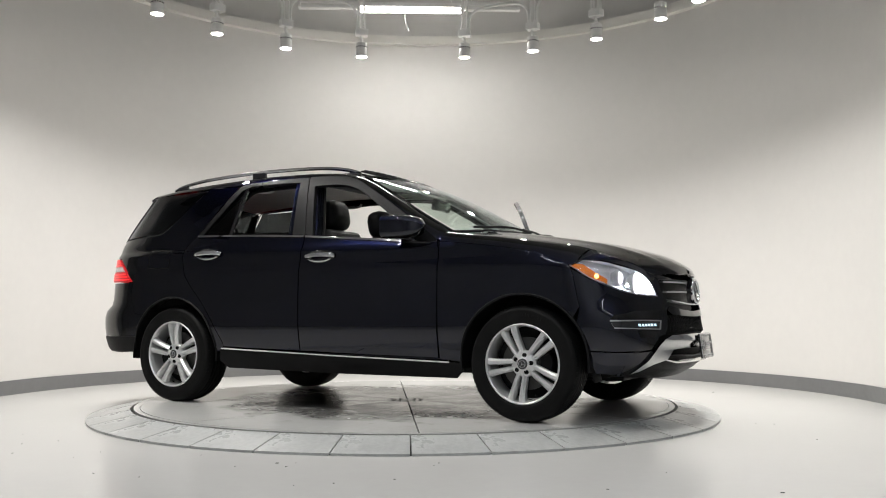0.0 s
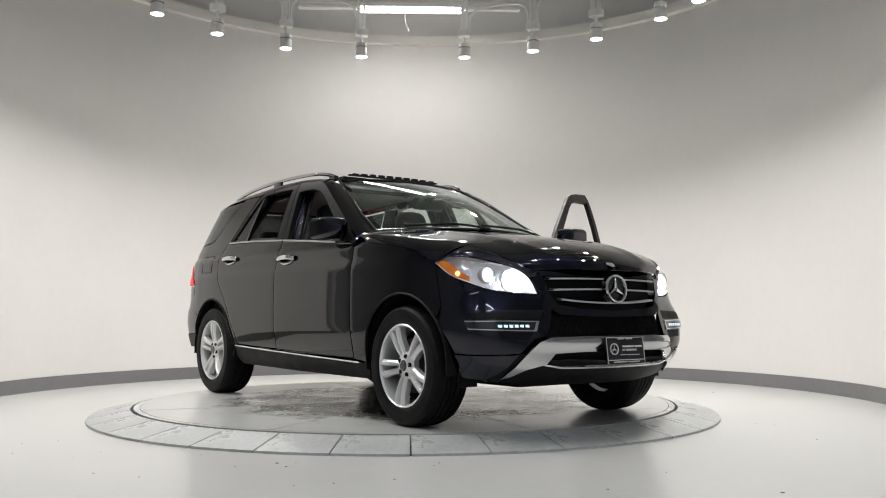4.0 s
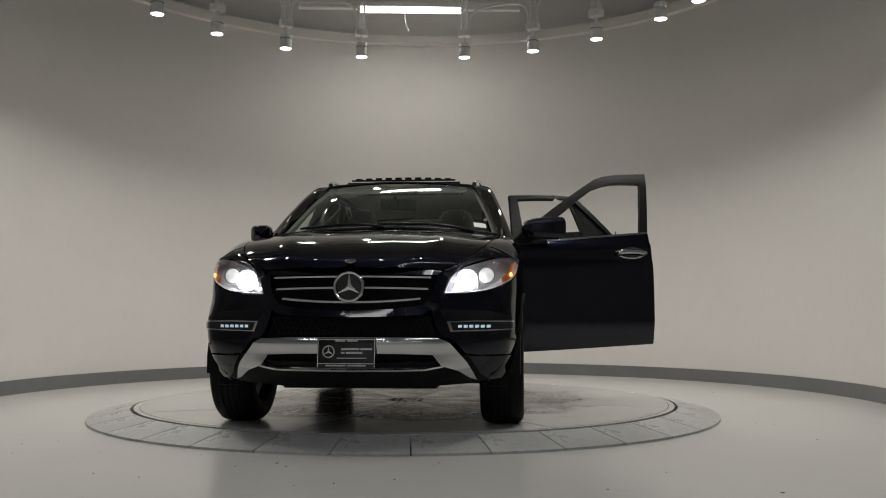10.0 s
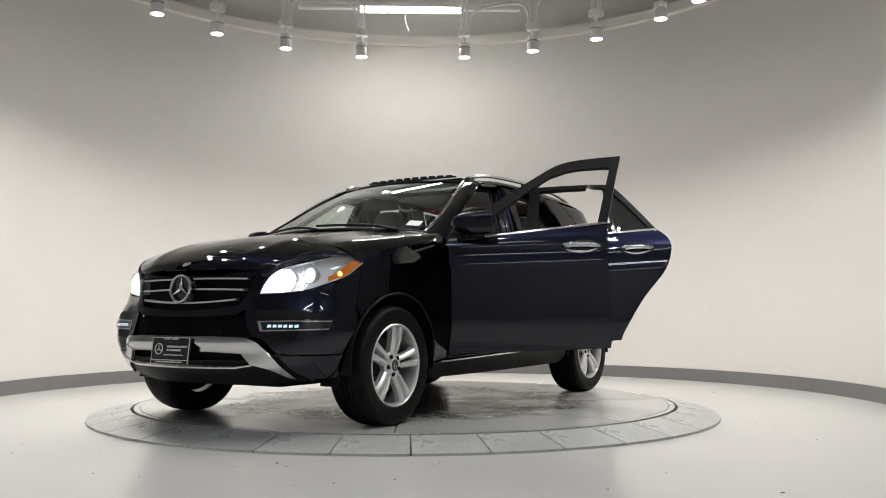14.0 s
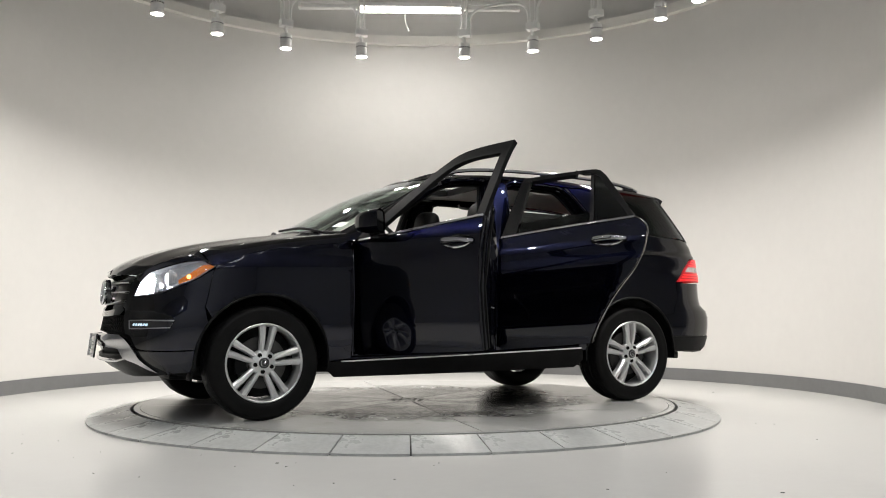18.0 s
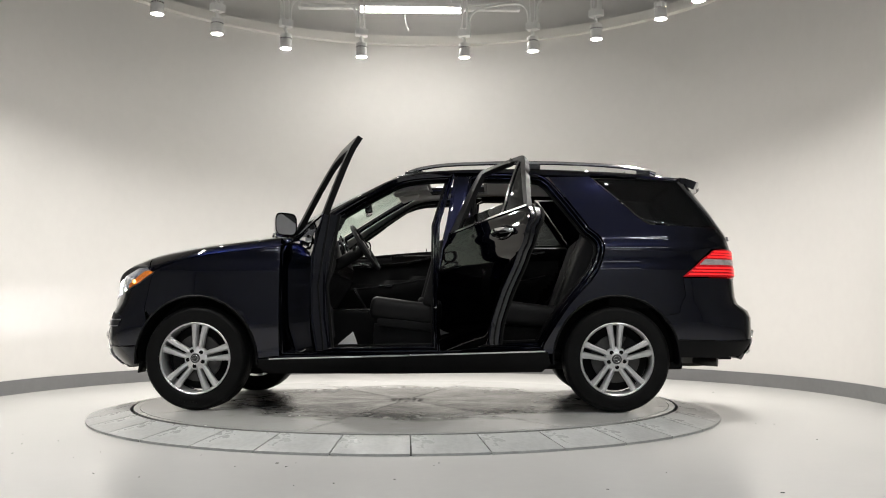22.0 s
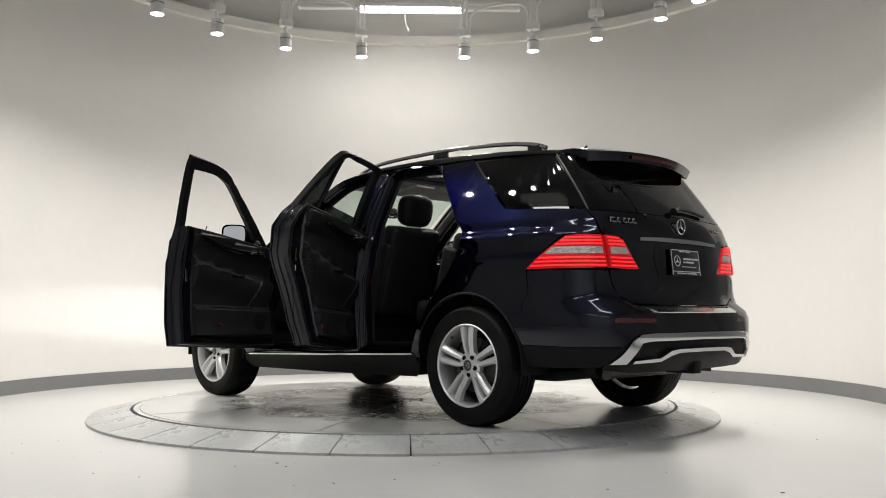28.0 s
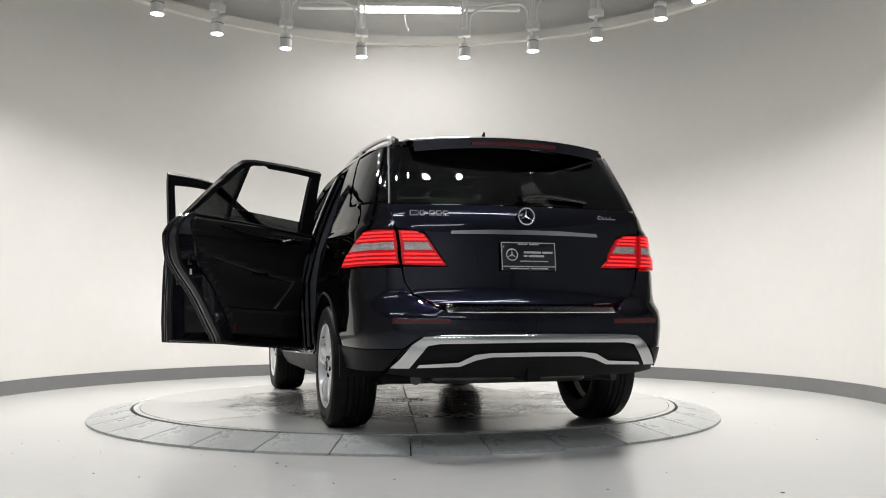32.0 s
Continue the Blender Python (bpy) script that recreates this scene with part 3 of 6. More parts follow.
RD_FRAME = [(-0.254, 1.232)] + RD_OUT + [(-1.238, 1.271)] + RD_IN[::-1] + [(-0.375, 1.240)]
HINGE = {"front": Vector((0.81, 0.91, 0.80)), "rear": Vector((-0.245, 0.91, 0.80))}


def moved(bm, d):
    for v in bm.verts:
        v.co -= d
    return bm


def handle():
    """A door handle: a bow over a shell, along x, the outer face to +y."""
    bow = tube(curve([(-0.105, 0.004, -0.004), (-0.085, 0.028, -0.002), (-0.03, 0.036, 0.004), (0.04, 0.034, 0.006), (0.09, 0.026, 0.004), (0.108, 0.004, 0.0)], 4), [0.007 + 0.006 * (i / 20) ** 0.7 for i in range(21)], 8)
    for v in bow.verts:
        v.co.z *= 1.25
    shell = patch(lambda u, v: Vector((0.10 * (2 * u - 1), 0.004 - 0.022 * math.sin(math.pi * u) * math.sin(math.pi * v), (0.030 * math.sin(math.pi * (0.08 + 0.84 * u))) * (2 * v - 1) + 0.012)), 12, 8)
    for v in bow.verts:
        v.co.z += 0.012
    low = tube(curve([(-0.085, 0.006, -0.004), (-0.05, 0.008, -0.015), (0.0, 0.009, -0.020), (0.05, 0.008, -0.016), (0.09, 0.006, -0.006)], 4), [0.003 + 0.004 * math.sin(math.pi * i / 16) for i in range(17)], 8)
    return bow, thicken(shell, 0.003, lambda p: p + Vector((0, -1, 0))), low


def mirror_parts(d):
    """Housing, glass and arm of the left door mirror."""
    def shell(u, v):
        a, b = 2 * math.pi * v, u
        k = (1 - b ** 3.4) ** 0.5 if b < 1 else 0
        y = 0.975 + 0.080 * math.copysign(abs(math.cos(a)) ** 0.5, math.cos(a)) * (0.15 + 0.85 * k)
        z = 1.255 + 0.078 * math.copysign(abs(math.sin(a)) ** 0.5, math.sin(a)) * (0.15 + 0.85 * k)
        return Vector((0.527 + 0.245 * b - 0.55 * (y - 0.975) * (1 - b), y - 0.02 * b, z))
    h = patch(shell, 8, 28)
    bmesh.ops.remove_doubles(h, verts=h.verts, dist=1e-4)
    bmesh.ops.recalc_face_normals(h, faces=h.faces)
    g = bmesh.new()
    g.faces.new([g.verts.new((0.533 - 0.55 * 0.071 * math.copysign(abs(math.cos(a)) ** 0.5, math.cos(a)), 0.975 + 0.071 * math.copysign(abs(math.cos(a)) ** 0.5, math.cos(a)), 1.255 + 0.067 * math.copysign(abs(math.sin(a)) ** 0.5, math.sin(a)))) for a in [2 * math.pi * i / 28 for i in range(28)]])
    thicken(g, 0.004, lambda p: p + Vector((1, 0, 0)))
    arm = tube(curve([(0.66, 0.84, 1.19), (0.655, 0.88, 1.18), (0.65, 0.92, 1.19), (0.64, 0.96, 1.21)], 4), [0.034, 0.034, 0.034, 0.033, 0.032, 0.032, 0.03, 0.03, 0.03, 0.03, 0.028, 0.027, 0.026], 10)
    return moved(h, d), moved(g, d), moved(arm, d)


def inner_surface(poly, t_off, d, step=0.08):
    bm = flat(poly, step)
    for v in bm.verts:
        v.co = surf(v.co.x, v.co.y, -t_off) - d
    return bm


def inner_line(which, p, k):
    """A point of the door's outline drawn in towards the trim panel by the share k."""
    x, z = p
    ramp = lambda a: max(0.0, min(1.0, a))
    if which == "rear":
        back, lift, front = 0.17 * ramp((-0.70 - x) / 0.5) * (1 - 0.75 * ramp((z - 1.13) / 0.12)), 0.075, 0.06 * ramp((x + 0.45) / 0.18)
    else:
        back, lift, front = 0.13 * ramp((0.02 - x) / 0.25) * (1 - 0.5 * ramp((z - 1.10) / 0.12)), 0.075, 0.06 * ramp((x - 0.66) / 0.18)
    return x + k * (back - front), z + k * (lift * ramp((0.75 - z) / 0.3) - 0.012 * ramp((z - 1.12) / 0.05))


def rest_line(which, x):
    """Height of the armrest's upper edge."""
    u = (0.62 - x) / 0.80 if which == "front" else (-0.38 - x) / 0.70
    return 0.905 + 0.115 * u ** 1.3 if u > 0 else 0.905


def panel_depth(which, x, z):
    ramp = lambda a: max(0.0, min(1.0, a)) ** 2 * (3 - 2 * max(0.0, min(1.0, a)))
    top = belt(x)
    pad = 0.030 * ramp((z - (top - 0.13)) / 0.05)
    r = rest_line(which, x) - z
    ledge = 0.050 * ramp((r + 0.012) / 0.024) * (1 - ramp((r - 0.06) / 0.16))
    pocket = 0.030 * ramp((0.70 - z) / 0.03)
    return 0.132 + pad + ledge + pocket


def door(which, side):
    d = HINGE[which]
    S, FR = (FD_SKIN, FD_FRAME) if which == "front" else (RD_SKIN, RD_FRAME)
    to = lambda bm: moved(bm, d)
    fl = (lambda bm: bm) if side == "left" else mirrored
    sk = part(which + "_door", fl(to(skin([X(*p) for p in S], gap=0.003))), M["paint"], car, "%s, %s" % ("dark navy door", "swung wide open" if side == "left" else "closed"))
    add = lambda name, bm, mat, label="", smooth=35: part(name, fl(bm), mat, sk, label, smooth)
    # inner shell: a flange, an edge face and a slope up to the trim panel
    lines = [[(*X(*p), dep) for p in [inner_line(which, q, k) for q in S]] for k, dep in ((0.02, 0.006), (0.10, 0.012), (0.14, 0.075), (0.26, 0.088), (0.30, 0.105), (0.96, 0.120), (1.0, 0.132))]
    n = len(S)
    bm = patch(lambda u, v: surf(*along([Vector(along(l + l[:1], u)) for l in lines], v).xy, -along([Vector(along(l + l[:1], u)) for l in lines], v).z) - d, n * 2, 6)
    add("door_edge", bm, M["jamb"], "dark navy painted door shell")
    o = [X(*inner_line(which, q, 0.12)) for q in S]
    add("edge_seal", tube([surf(a, b, -0.045) - d for a, b in o + o[:1]], 0.006, 6), M["rubber"], "black rubber edge seal")
    o = [X(*inner_line(which, q, 0.30)) for q in S]
    add("rubber_seal", tube([surf(a, b, -0.108) - d for a, b in o + o[:1]], 0.010, 6), M["rubber"], "black rubber door seal")
    # trim panel with its relief: padded top, armrest ledge, hollow and pocket
    bm = flat([X(*inner_line(which, q, 1.0)) for q in S], 0.034)
    for v in bm.verts:
        x = surf(v.co.x, v.co.y).x
        edge = any(len(e.link_faces) == 1 for e in v.link_edges)
        v.co = surf(v.co.x, v.co.y, -0.118 if edge else -panel_depth(which, x, v.co.y)) - d
    add("inner_panel", thicken(bm, 0.01, lambda p: p + Vector((0, 1, 0))), M["leather"], "black leather inner door panel", 28)
    add("window_frame", to(skin([X(*p) for p in FR], out=-0.002, t=0.035, gap=0.002, step=0.06)), M["frame_black"], "black window frame")
    line = [(x, belt(x)) for x in ((0.80, 0.62, 0.4, 0.2, 0.0, -0.246) if which == "front" else (-0.260, -0.5, -0.8, -1.05, -1.285))]
    cs = [X(x, z + 0.008) for x, z in line] + [X(x, z - 0.006) for x, z in line[::-1]]
    add("belt_trim", to(skin(cs, out=0.007, t=0.012, gap=0)), M["satin"], "bright silver belt strip")
    hx, hz = (-0.085, 1.068) if which == "front" else (-1.128, 1.112)
    hp = surf(*X(hx, hz))
    for name, bm, mat in zip(("handle", "handle_shell", "handle_edge"), handle(), (M["chrome"], M["gloss_black"], M["chrome"])):
        for v in bm.verts:
            v.co = Vector((v.co.x * 1.12, v.co.y, v.co.z * 1.25)) + hp - d
        add(name, bm, mat, "chrome door handle" if name == "handle" else "")
    # windows
    if which == "front":
        w = [X(0.71, 1.150), X(0.64, 1.19), X(0.62, 1.168), X(0.2, 1.200), X(-0.205, 1.232), X(-0.205, 1.215), X(0.2, 1.18)]
        add("window_pane", to(skin(w, out=-0.018, t=0.004, gap=-0.004)), M["glass"], "clear side window, lowered").visible_shadow = False
        h, g, arm = mirror_parts(d)
        add("mirror_housing", h, M["paint"])
        add("mirror_glass", g, M["mirror"], "mirror glass")
        add("mirror_arm", arm, M["gloss_black"])
        add("mirror_triangle", to(skin([X(0.82, 1.165), X(0.64, 1.285), X(0.60, 1.238), X(0.69, 1.160)], out=0.002, t=0.03, gap=0)), M["plastic"])
    else:
        post = [X(-0.915, 1.652), X(-0.942, 1.642), X(-0.985, 1.262), X(-0.955, 1.260)]
        add("window_post", to(skin(post, out=-0.006, t=0.02, gap=0)), M["gloss_black"])
        q = [X(-0.942, 1.640), X(-0.972, 1.622), X(-1.10, 1.462), X(-1.238, 1.277), X(-0.985, 1.262)]
        add("quarter_pane", to(skin(q, out=-0.014, t=0.004, gap=-0.004)), M["tinted"], "dark tinted fixed pane").visible_shadow = False
        top = [X(-0.385, 1.262), X(-0.935, 1.285)] if side == "right" else [X(-0.372, 1.325), X(-0.955, 1.345)]
        add("window_pane", to(skin([X(-0.375, 1.238)] + top + [X(-0.955, 1.262)], out=-0.018, t=0.004, gap=-0.004)), M["tinted"], "dark tinted window, mostly lowered").visible_shadow = False
    # trim of the inner panel
    x0, x1 = (0.62, -0.10) if which == "front" else (-0.42, -1.08)
    on = lambda x, z, lift=0.0: surf(*X(x, z), -panel_depth(which, x, z) - lift) - d
    xs = [x0 + (x1 - x0) * k / 12 for k in range(13)]
    wave = lambda x: belt(x) - 0.062 - 0.030 * math.sin(math.pi * (x - x0) / (x1 - x0))
    bm = ribbon([on(x, wave(x) + 0.014, 0.006) for x in xs], [on(x, wave(x) - 0.016, 0.006) for x in xs], 12, 2, Vector((0, -0.006, 0)))
    add("wood_trim", bm, M["wood"], "dark wood inlay")
    add("wood_edge", tube([on(x, wave(x) + 0.015, 0.009) for x in xs], 0.003, 6), M["satin"], "thin bright line over the wood")
    add("armrest_seam", tube([on(x, rest_line(which, x) - 0.012, 0.002) for x in xs], 0.004, 6), M["trim_grey"], "grey piping along the armrest")
    add("pocket_lip", tube([on(x, 0.690, 0.004) for x in xs[1:10]], 0.007, 6), M["plastic"])
    pull = curve([on(x0 - 0.015, 0.900, 0.022), on(x0 - 0.06, 0.82, 0.020), on(x0 - 0.13, 0.70, 0.020)], 5)
    add("pull_trim", ribbon(pull, [p + Vector((-0.020, -0.004, 0.004)) for p in pull], 10, 2, Vector((0, -0.004, 0))), M["trim_grey"], "satin grey pull trim")
    add("pull_edge", tube(pull, 0.003, 6), M["satin"], "thin bright edge of the pull")
    hx2 = x0 - 0.11
    hm = Matrix.Translation(on(hx2, belt(hx2) - 0.068, 0.012)) @ pose(0, 0, 0, 0, -10, 0)
    bm = tube([hm @ Vector(q) for q in ((-0.055, 0.006, 0), (-0.035, -0.008, 0.002), (0.02, -0.012, 0.004), (0.05, 0.0, 0.008))], [0.006, 0.010, 0.012, 0.008], 8)
    add("inner_handle", bm, M["chrome"], "chrome inner handle")
    add("handle_cup", box((0.13, 0.006, 0.048), on(hx2, belt(hx2) - 0.068, 0.002), 0.002), M["gloss_black"])
    add("lock_pin", tube([surf(*X(x1 + 0.06, belt(x1 + 0.06) - 0.01), -0.10) - d, surf(*X(x1 + 0.06, belt(x1 + 0.06) + 0.032), -0.10) - d], 0.004, 6), M["plastic"])
    sx = x0 - 0.30
    add("switch_panel", box((0.12, 0.03, 0.014), on(sx, rest_line(which, sx) - 0.02, 0.004), 0.004), M["gloss_black"])
    add("speaker_ring", revolve([(0.062, 0.0), (0.066, 0.004), (0.058, 0.006), (0.0, 0.003)], 24, Matrix.Translation(on(x0 + 0.0, 0.60, 0.004)) @ pose(0, 0, 0, 90, 0, 0)), M["plastic"])
    for zz in (0.62, 0.98):
        hxx = 0.842 if which == "front" else -0.268
        add("hinge", box((0.05, 0.05, 0.05), surf(*X(hxx, zz), -0.085) - d, 0.008), M["jamb"])
    lx, lz = (-0.165, 0.90) if which == "front" else (-1.215, 0.985)
    at = surf(*X(lx, lz), -0.113) - d
    turn = pose(0, 0, 0, 0, 0, 28)
    add("latch_plate", box((0.05, 0.004, 0.085), at, 0.0015, turn=turn), M["trim_grey"], "grey steel latch plate")
    add("latch", box((0.016, 0.012, 0.055), at - Vector((0.004, 0.004, 0)), 0.003, turn=turn), M["black_slot"], "dark latch slot")
    for dz in (-0.034, 0.034):
        add("latch_screw", revolve([(0.0, 0.006), (0.006, 0.005), (0.0065, 0.0)], 8, Matrix.Translation(at + Vector((0.006, 0, dz))) @ turn @ pose(0, 0, 0, 90, 0, 0)), M["iron"])
    if which == "rear":
        add("label_sticker", box((0.026, 0.003, 0.036), surf(*X(lx + 0.015, lz - 0.085), -0.113) - d, 0.0, turn=turn), M["paper"], "small white sticker")
    red = x1 + 0.24
    add("reflector", box((0.06, 0.006, 0.02), on(red, 0.565, 0.003), 0.002), M["dark_red"], "small red reflector")
    if side == "right":
        sk.matrix_basis = Matrix.Translation((d.x, -d.y, d.z))
    else:
        swing = pose(-0.004, -0.005, 0.017, 0, 0, -68.4) @ pose(0, 0, 0, -0.75, 1.3, 0) if which == "front" else pose(-0.028, 0.007, 0, 0, 0, -61.6) @ pose(0, 0, 0, 3.0, 3.3, 0)
        sk.matrix_basis = Matrix.Translation(d) @ swing
    return sk


for which in ("front", "rear"):
    for side in ("left", "right"):
        door(which, side)

# jambs round the door openings, pillars and the rails over the doors
FD_ALL = [(0.862, 0.39), (0.866, 0.8), (0.866, 1.10)] + FD_OUT + [(-0.245, 1.3), (-0.245, 0.9), (-0.245, 0.41), (0.3, 0.40)]
RD_ALL = [(-0.40, 0.42), (-0.405, 0.9), (-0.41, 1.3), (-0.45, 1.655)] + RD_OUT[3:] + DOOR_REAR[::-1] + [(-0.7, 0.425)]


def jamb(outline, depth, shrink):
    o = [X(*p) for p in outline]
    i = inset(o, shrink)
    lo, li = [(*q, 0) for q in o + o[:1]], [(*q, 0) for q in i + i[:1]]
    return patch(lambda u, v: surf(*along(lo, u).lerp(along(li, u), min(1, v * 1.5)).xy, -0.012 - depth * v), len(o) * 2, 4)


both("door_jamb", jamb(FD_ALL, 0.12, 0.05), M["jamb"], car)
both("door_jamb", jamb(RD_ALL, 0.12, 0.045), M["jamb"], car)
for line in (FD_ALL, RD_ALL):
    for d_in, d_out in ((0.012, -0.022), (0.034, -0.055)):
        o = inset([X(*p) for p in line], d_in)
        both("jamb_ridge", tube([surf(a, b, d_out) for a, b in o + o[:1]], 0.007, 6), M["paint"], car)
    o = inset([X(*p) for p in line], 0.055)
    both("weather_strip", tube([surf(a, b, -0.12) for a, b in o + o[:1]], 0.011, 6), M["rubber"], car)
# pressed folds low in the rear corner of the rear door opening
for k, (z0, z1, dep) in enumerate(((0.66, 0.98, -0.030), (0.60, 0.86, -0.048), (0.74, 1.10, -0.064), (0.56, 0.80, -0.080), (0.82, 1.06, -0.094))):
    fold = []
    for i in range(15):
        z = z0 + (z1 - z0) * i / 14
        x = float(np.interp(z, [p[1] for p in DOOR_REAR], [p[0] for p in DOOR_REAR]))
        fold.append(surf(*X(x + 0.016 + 0.011 * k + 0.006 * math.sin(9 * i / 14 + k), z), dep))
    both("jamb_fold", tube(fold, 0.0055, 8), M["jamb"], car)
pillar = [X(-0.245, 0.41), X(-0.245, 1.0), X(-0.342, 1.664), X(-0.45, 1.664), X(-0.41, 1.3), X(-0.405, 0.9), X(-0.40, 0.41)]
both("centre_pillar", skin(pillar, out=-0.014, t=0.05, gap=0), M["paint"], car)
for z, h, w in ((0.52, 0.075, 0.030), (0.615, 0.05, 0.024), (0.79, 0.022, 0.022)):
    part("pillar_label", box((0.002, w, h), surf(*X(-0.247, z), -0.060), 0.0005), M["paper"] if z < 0.6 else M["badge_grey"], car, "small pale label on the door pillar")
part("door_striker", tube(curve([surf(*X(-0.246, 0.72), -0.04), surf(*X(-0.246, 0.72), -0.04) + Vector((0.03, 0, 0)), surf(*X(-0.246, 0.72), -0.075) + Vector((0.03, 0, 0)), surf(*X(-0.246, 0.72), -0.075)], 3), 0.006, 8), M["chrome"], car, "bright steel door striker")

# roof and pillars by lines in space
ROOF_EDGE = curve([(0.06, 0.575, 1.684), (-0.12, 0.60, 1.703), (-0.4, 0.615, 1.722), (-0.9, 0.62, 1.727), (-1.4, 0.61, 1.708), (-1.75, 0.592, 1.68), (-1.985, 0.57, 1.65)], 6)
SCREEN_EDGE = curve([(0.90, 0.775, 1.222), (0.62, 0.725, 1.372), (0.34, 0.655, 1.535), (0.06, 0.575, 1.684)], 6)
FRAME_TOP = [surf(*X(*p), -0.004) for p in FD_OUT]
cant_out = [surf(*X(x, z), -0.003) for x, z in ((0.06, 1.658), (-0.10, 1.687), (-0.4, 1.695), (-0.7, 1.692), (-0.985, 1.670), (-1.31, 1.664), (-1.6, 1.654), (-1.93, 1.63))]
both("front_pillar", thicken(ribbon([Vector((0.87, 0.868, 1.165))] + FRAME_TOP[2:], SCREEN_EDGE + ROOF_EDGE[:3], 26, 4, Vector((0.0, 0.012, 0.012))), 0.03, CORE), M["paint"], car)
both("roof_rail_panel", thicken(ribbon(cant_out, ROOF_EDGE[2:], 30, 4, Vector((0, 0.010, 0.012))), 0.02, CORE), M["paint"], car)
trim_o, trim_i = [p + Vector((-0.02, -0.045, -0.03)) for p in FRAME_TOP[2:]], [p + Vector((-0.03, -0.02, -0.03)) for p in SCREEN_EDGE + ROOF_EDGE[:3]]
both("pillar_trim", thicken(ribbon([Vector((0.83, 0.82, 1.14))] + trim_o, trim_i, 20, 3), 0.006, lambda p: p + Vector((0, p.y, 0.5))), M["liner"], car, "light grey inner pillar trim")
SUN = (-0.10, -0.56, 0.43)


def roof_at(u, v):
    e = along(ROOF_EDGE, u)
    w = 2 * v - 1
    return Vector((e.x + 0.07 * (1 - w * w) * (1 - u) - 0.09 * (1 - w * w) * u, e.y * w, e.z + 0.026 * (1 - abs(w) ** 2.4)))


def in_sunroof(u, v):
    p = roof_at(u, v)
    return SUN[1] < p.x < SUN[0] and abs(p.y) < SUN[2]


part("roof", thicken(patch(roof_at, 48, 28, in_sunroof), 0.012, lambda p: Vector((p.x, 0, 0))), M["paint"], car)
liner = patch(lambda u, v: roof_at(0.02 + 0.95 * u, 0.02 + 0.96 * v) - Vector((0, 0, 0.045)), 48, 28, in_sunroof)
part("headliner", liner, M["liner"], car, "light grey headliner")
bm = box((0.02, 0.90, 0.05), (SUN[0] + 0.005, 0, 1.715))
box((0.02, 0.90, 0.05), (SUN[1] - 0.005, 0, 1.722), bm=bm)
for s in (-1, 1):
    box((0.50, 0.02, 0.05), (-0.33, s * 0.445, 1.716), bm=bm)
part("sunroof_frame", bm, M["plastic"], car, "black frame of the open sunroof")
defl = part("wind_deflector", box((0.03, 0.84, 0.012), (-0.07, 0, 1.752), 0.004), M["plastic"], car, "black notched wind deflector")
for i in range(10):
    y = -0.36 + 0.08 * i
    bm = box((0.03, 0.052, 0.022), (-0.07, y, 1.765 - 0.010 * (y / 0.4) ** 2), 0.007)
    part("tooth", bm, M["plastic"], defl)
part("sunroof_panel", thicken(patch(lambda u, v: Vector((-0.57 - 0.42 * u, 0.43 * (2 * v - 1), 1.762 - 0.012 * (2 * v - 1) ** 2 - 0.01 * u)), 8, 8), 0.012, lambda p: p - Vector((0, 0, 1))), M["gloss_black"], car, "dark glass sunroof panel, slid back")

for s in (1, -1):
    path = curve([(0.02, s * 0.575, 1.708), (-0.10, s * 0.592, 1.742), (-0.35, s * 0.605, 1.768), (-0.9, s * 0.61, 1.775), (-1.4, s * 0.60, 1.756), (-1.68, s * 0.592, 1.724), (-1.80, s * 0.588, 1.690)], 6)
    bm = tube(path, 0.014, 10)
    rail = part("roof_rail", bm, M["satin"], car, "satin silver roof rail")
    for x, w in ((-0.03, 0.10), (-0.86, 0.13), (-1.72, 0.10)):
        k = min(range(len(path)), key=lambda i: abs(path[i].x - x))
        p = path[k]
        foot = box((w, 0.026, 0.05), (p.x, p.y, p.z - 0.026), 0.008)
        part("foot", foot, M["gloss_black"], rail)


def screen(u, v):
    w = 2 * v - 1
    e = along(SCREEN_EDGE, u)
    bow = 0.036 * math.sin(math.pi * min(1, max(0, u))) * (1 - w * w)
    return Vector((e.x + (0.20 * (1 - u) + 0.085 * u) * (1 - w * w) + 0.5 * bow, e.y * w, e.z + (0.032 * (1 - u) + 0.018 * u) * (1 - w * w) + 0.86 * bow))


ws = part("windscreen", thicken(patch(lambda u, v: screen(0.03 + 0.95 * u, 0.03 + 0.94 * v), 16, 24), 0.005, lambda p: Vector((0, 0, 0.8))), M["glass"], car, "clear green-tinted windscreen")
ws.visible_shadow = False
rim = [screen(0.015, v / 20) for v in range(21)] + [screen(u / 10, 1) for u in range(1, 11)] + [screen(0.985, 1 - v / 20) for v in range(21)] + [screen(1 - u / 10, 0) for u in range(1, 11)]
part("screen_seal", tube(rim + rim[:1], 0.012, 6), M["gloss_black"], car)
part("tint_band", patch(lambda u, v: screen(0.93 + 0.05 * u, 0.04 + 0.92 * v) + Vector((-0.006, 0, -0.006)), 2, 20), M["gloss_black"], car)
part("cowl", thicken(patch(lambda u, v: screen(-0.055 + 0.085 * u, v) + Vector((0.0, 0, -0.012)), 3, 20), 0.01, lambda p: Vector((0, 0, 0))), M["plastic"], car, "black plastic cowl")
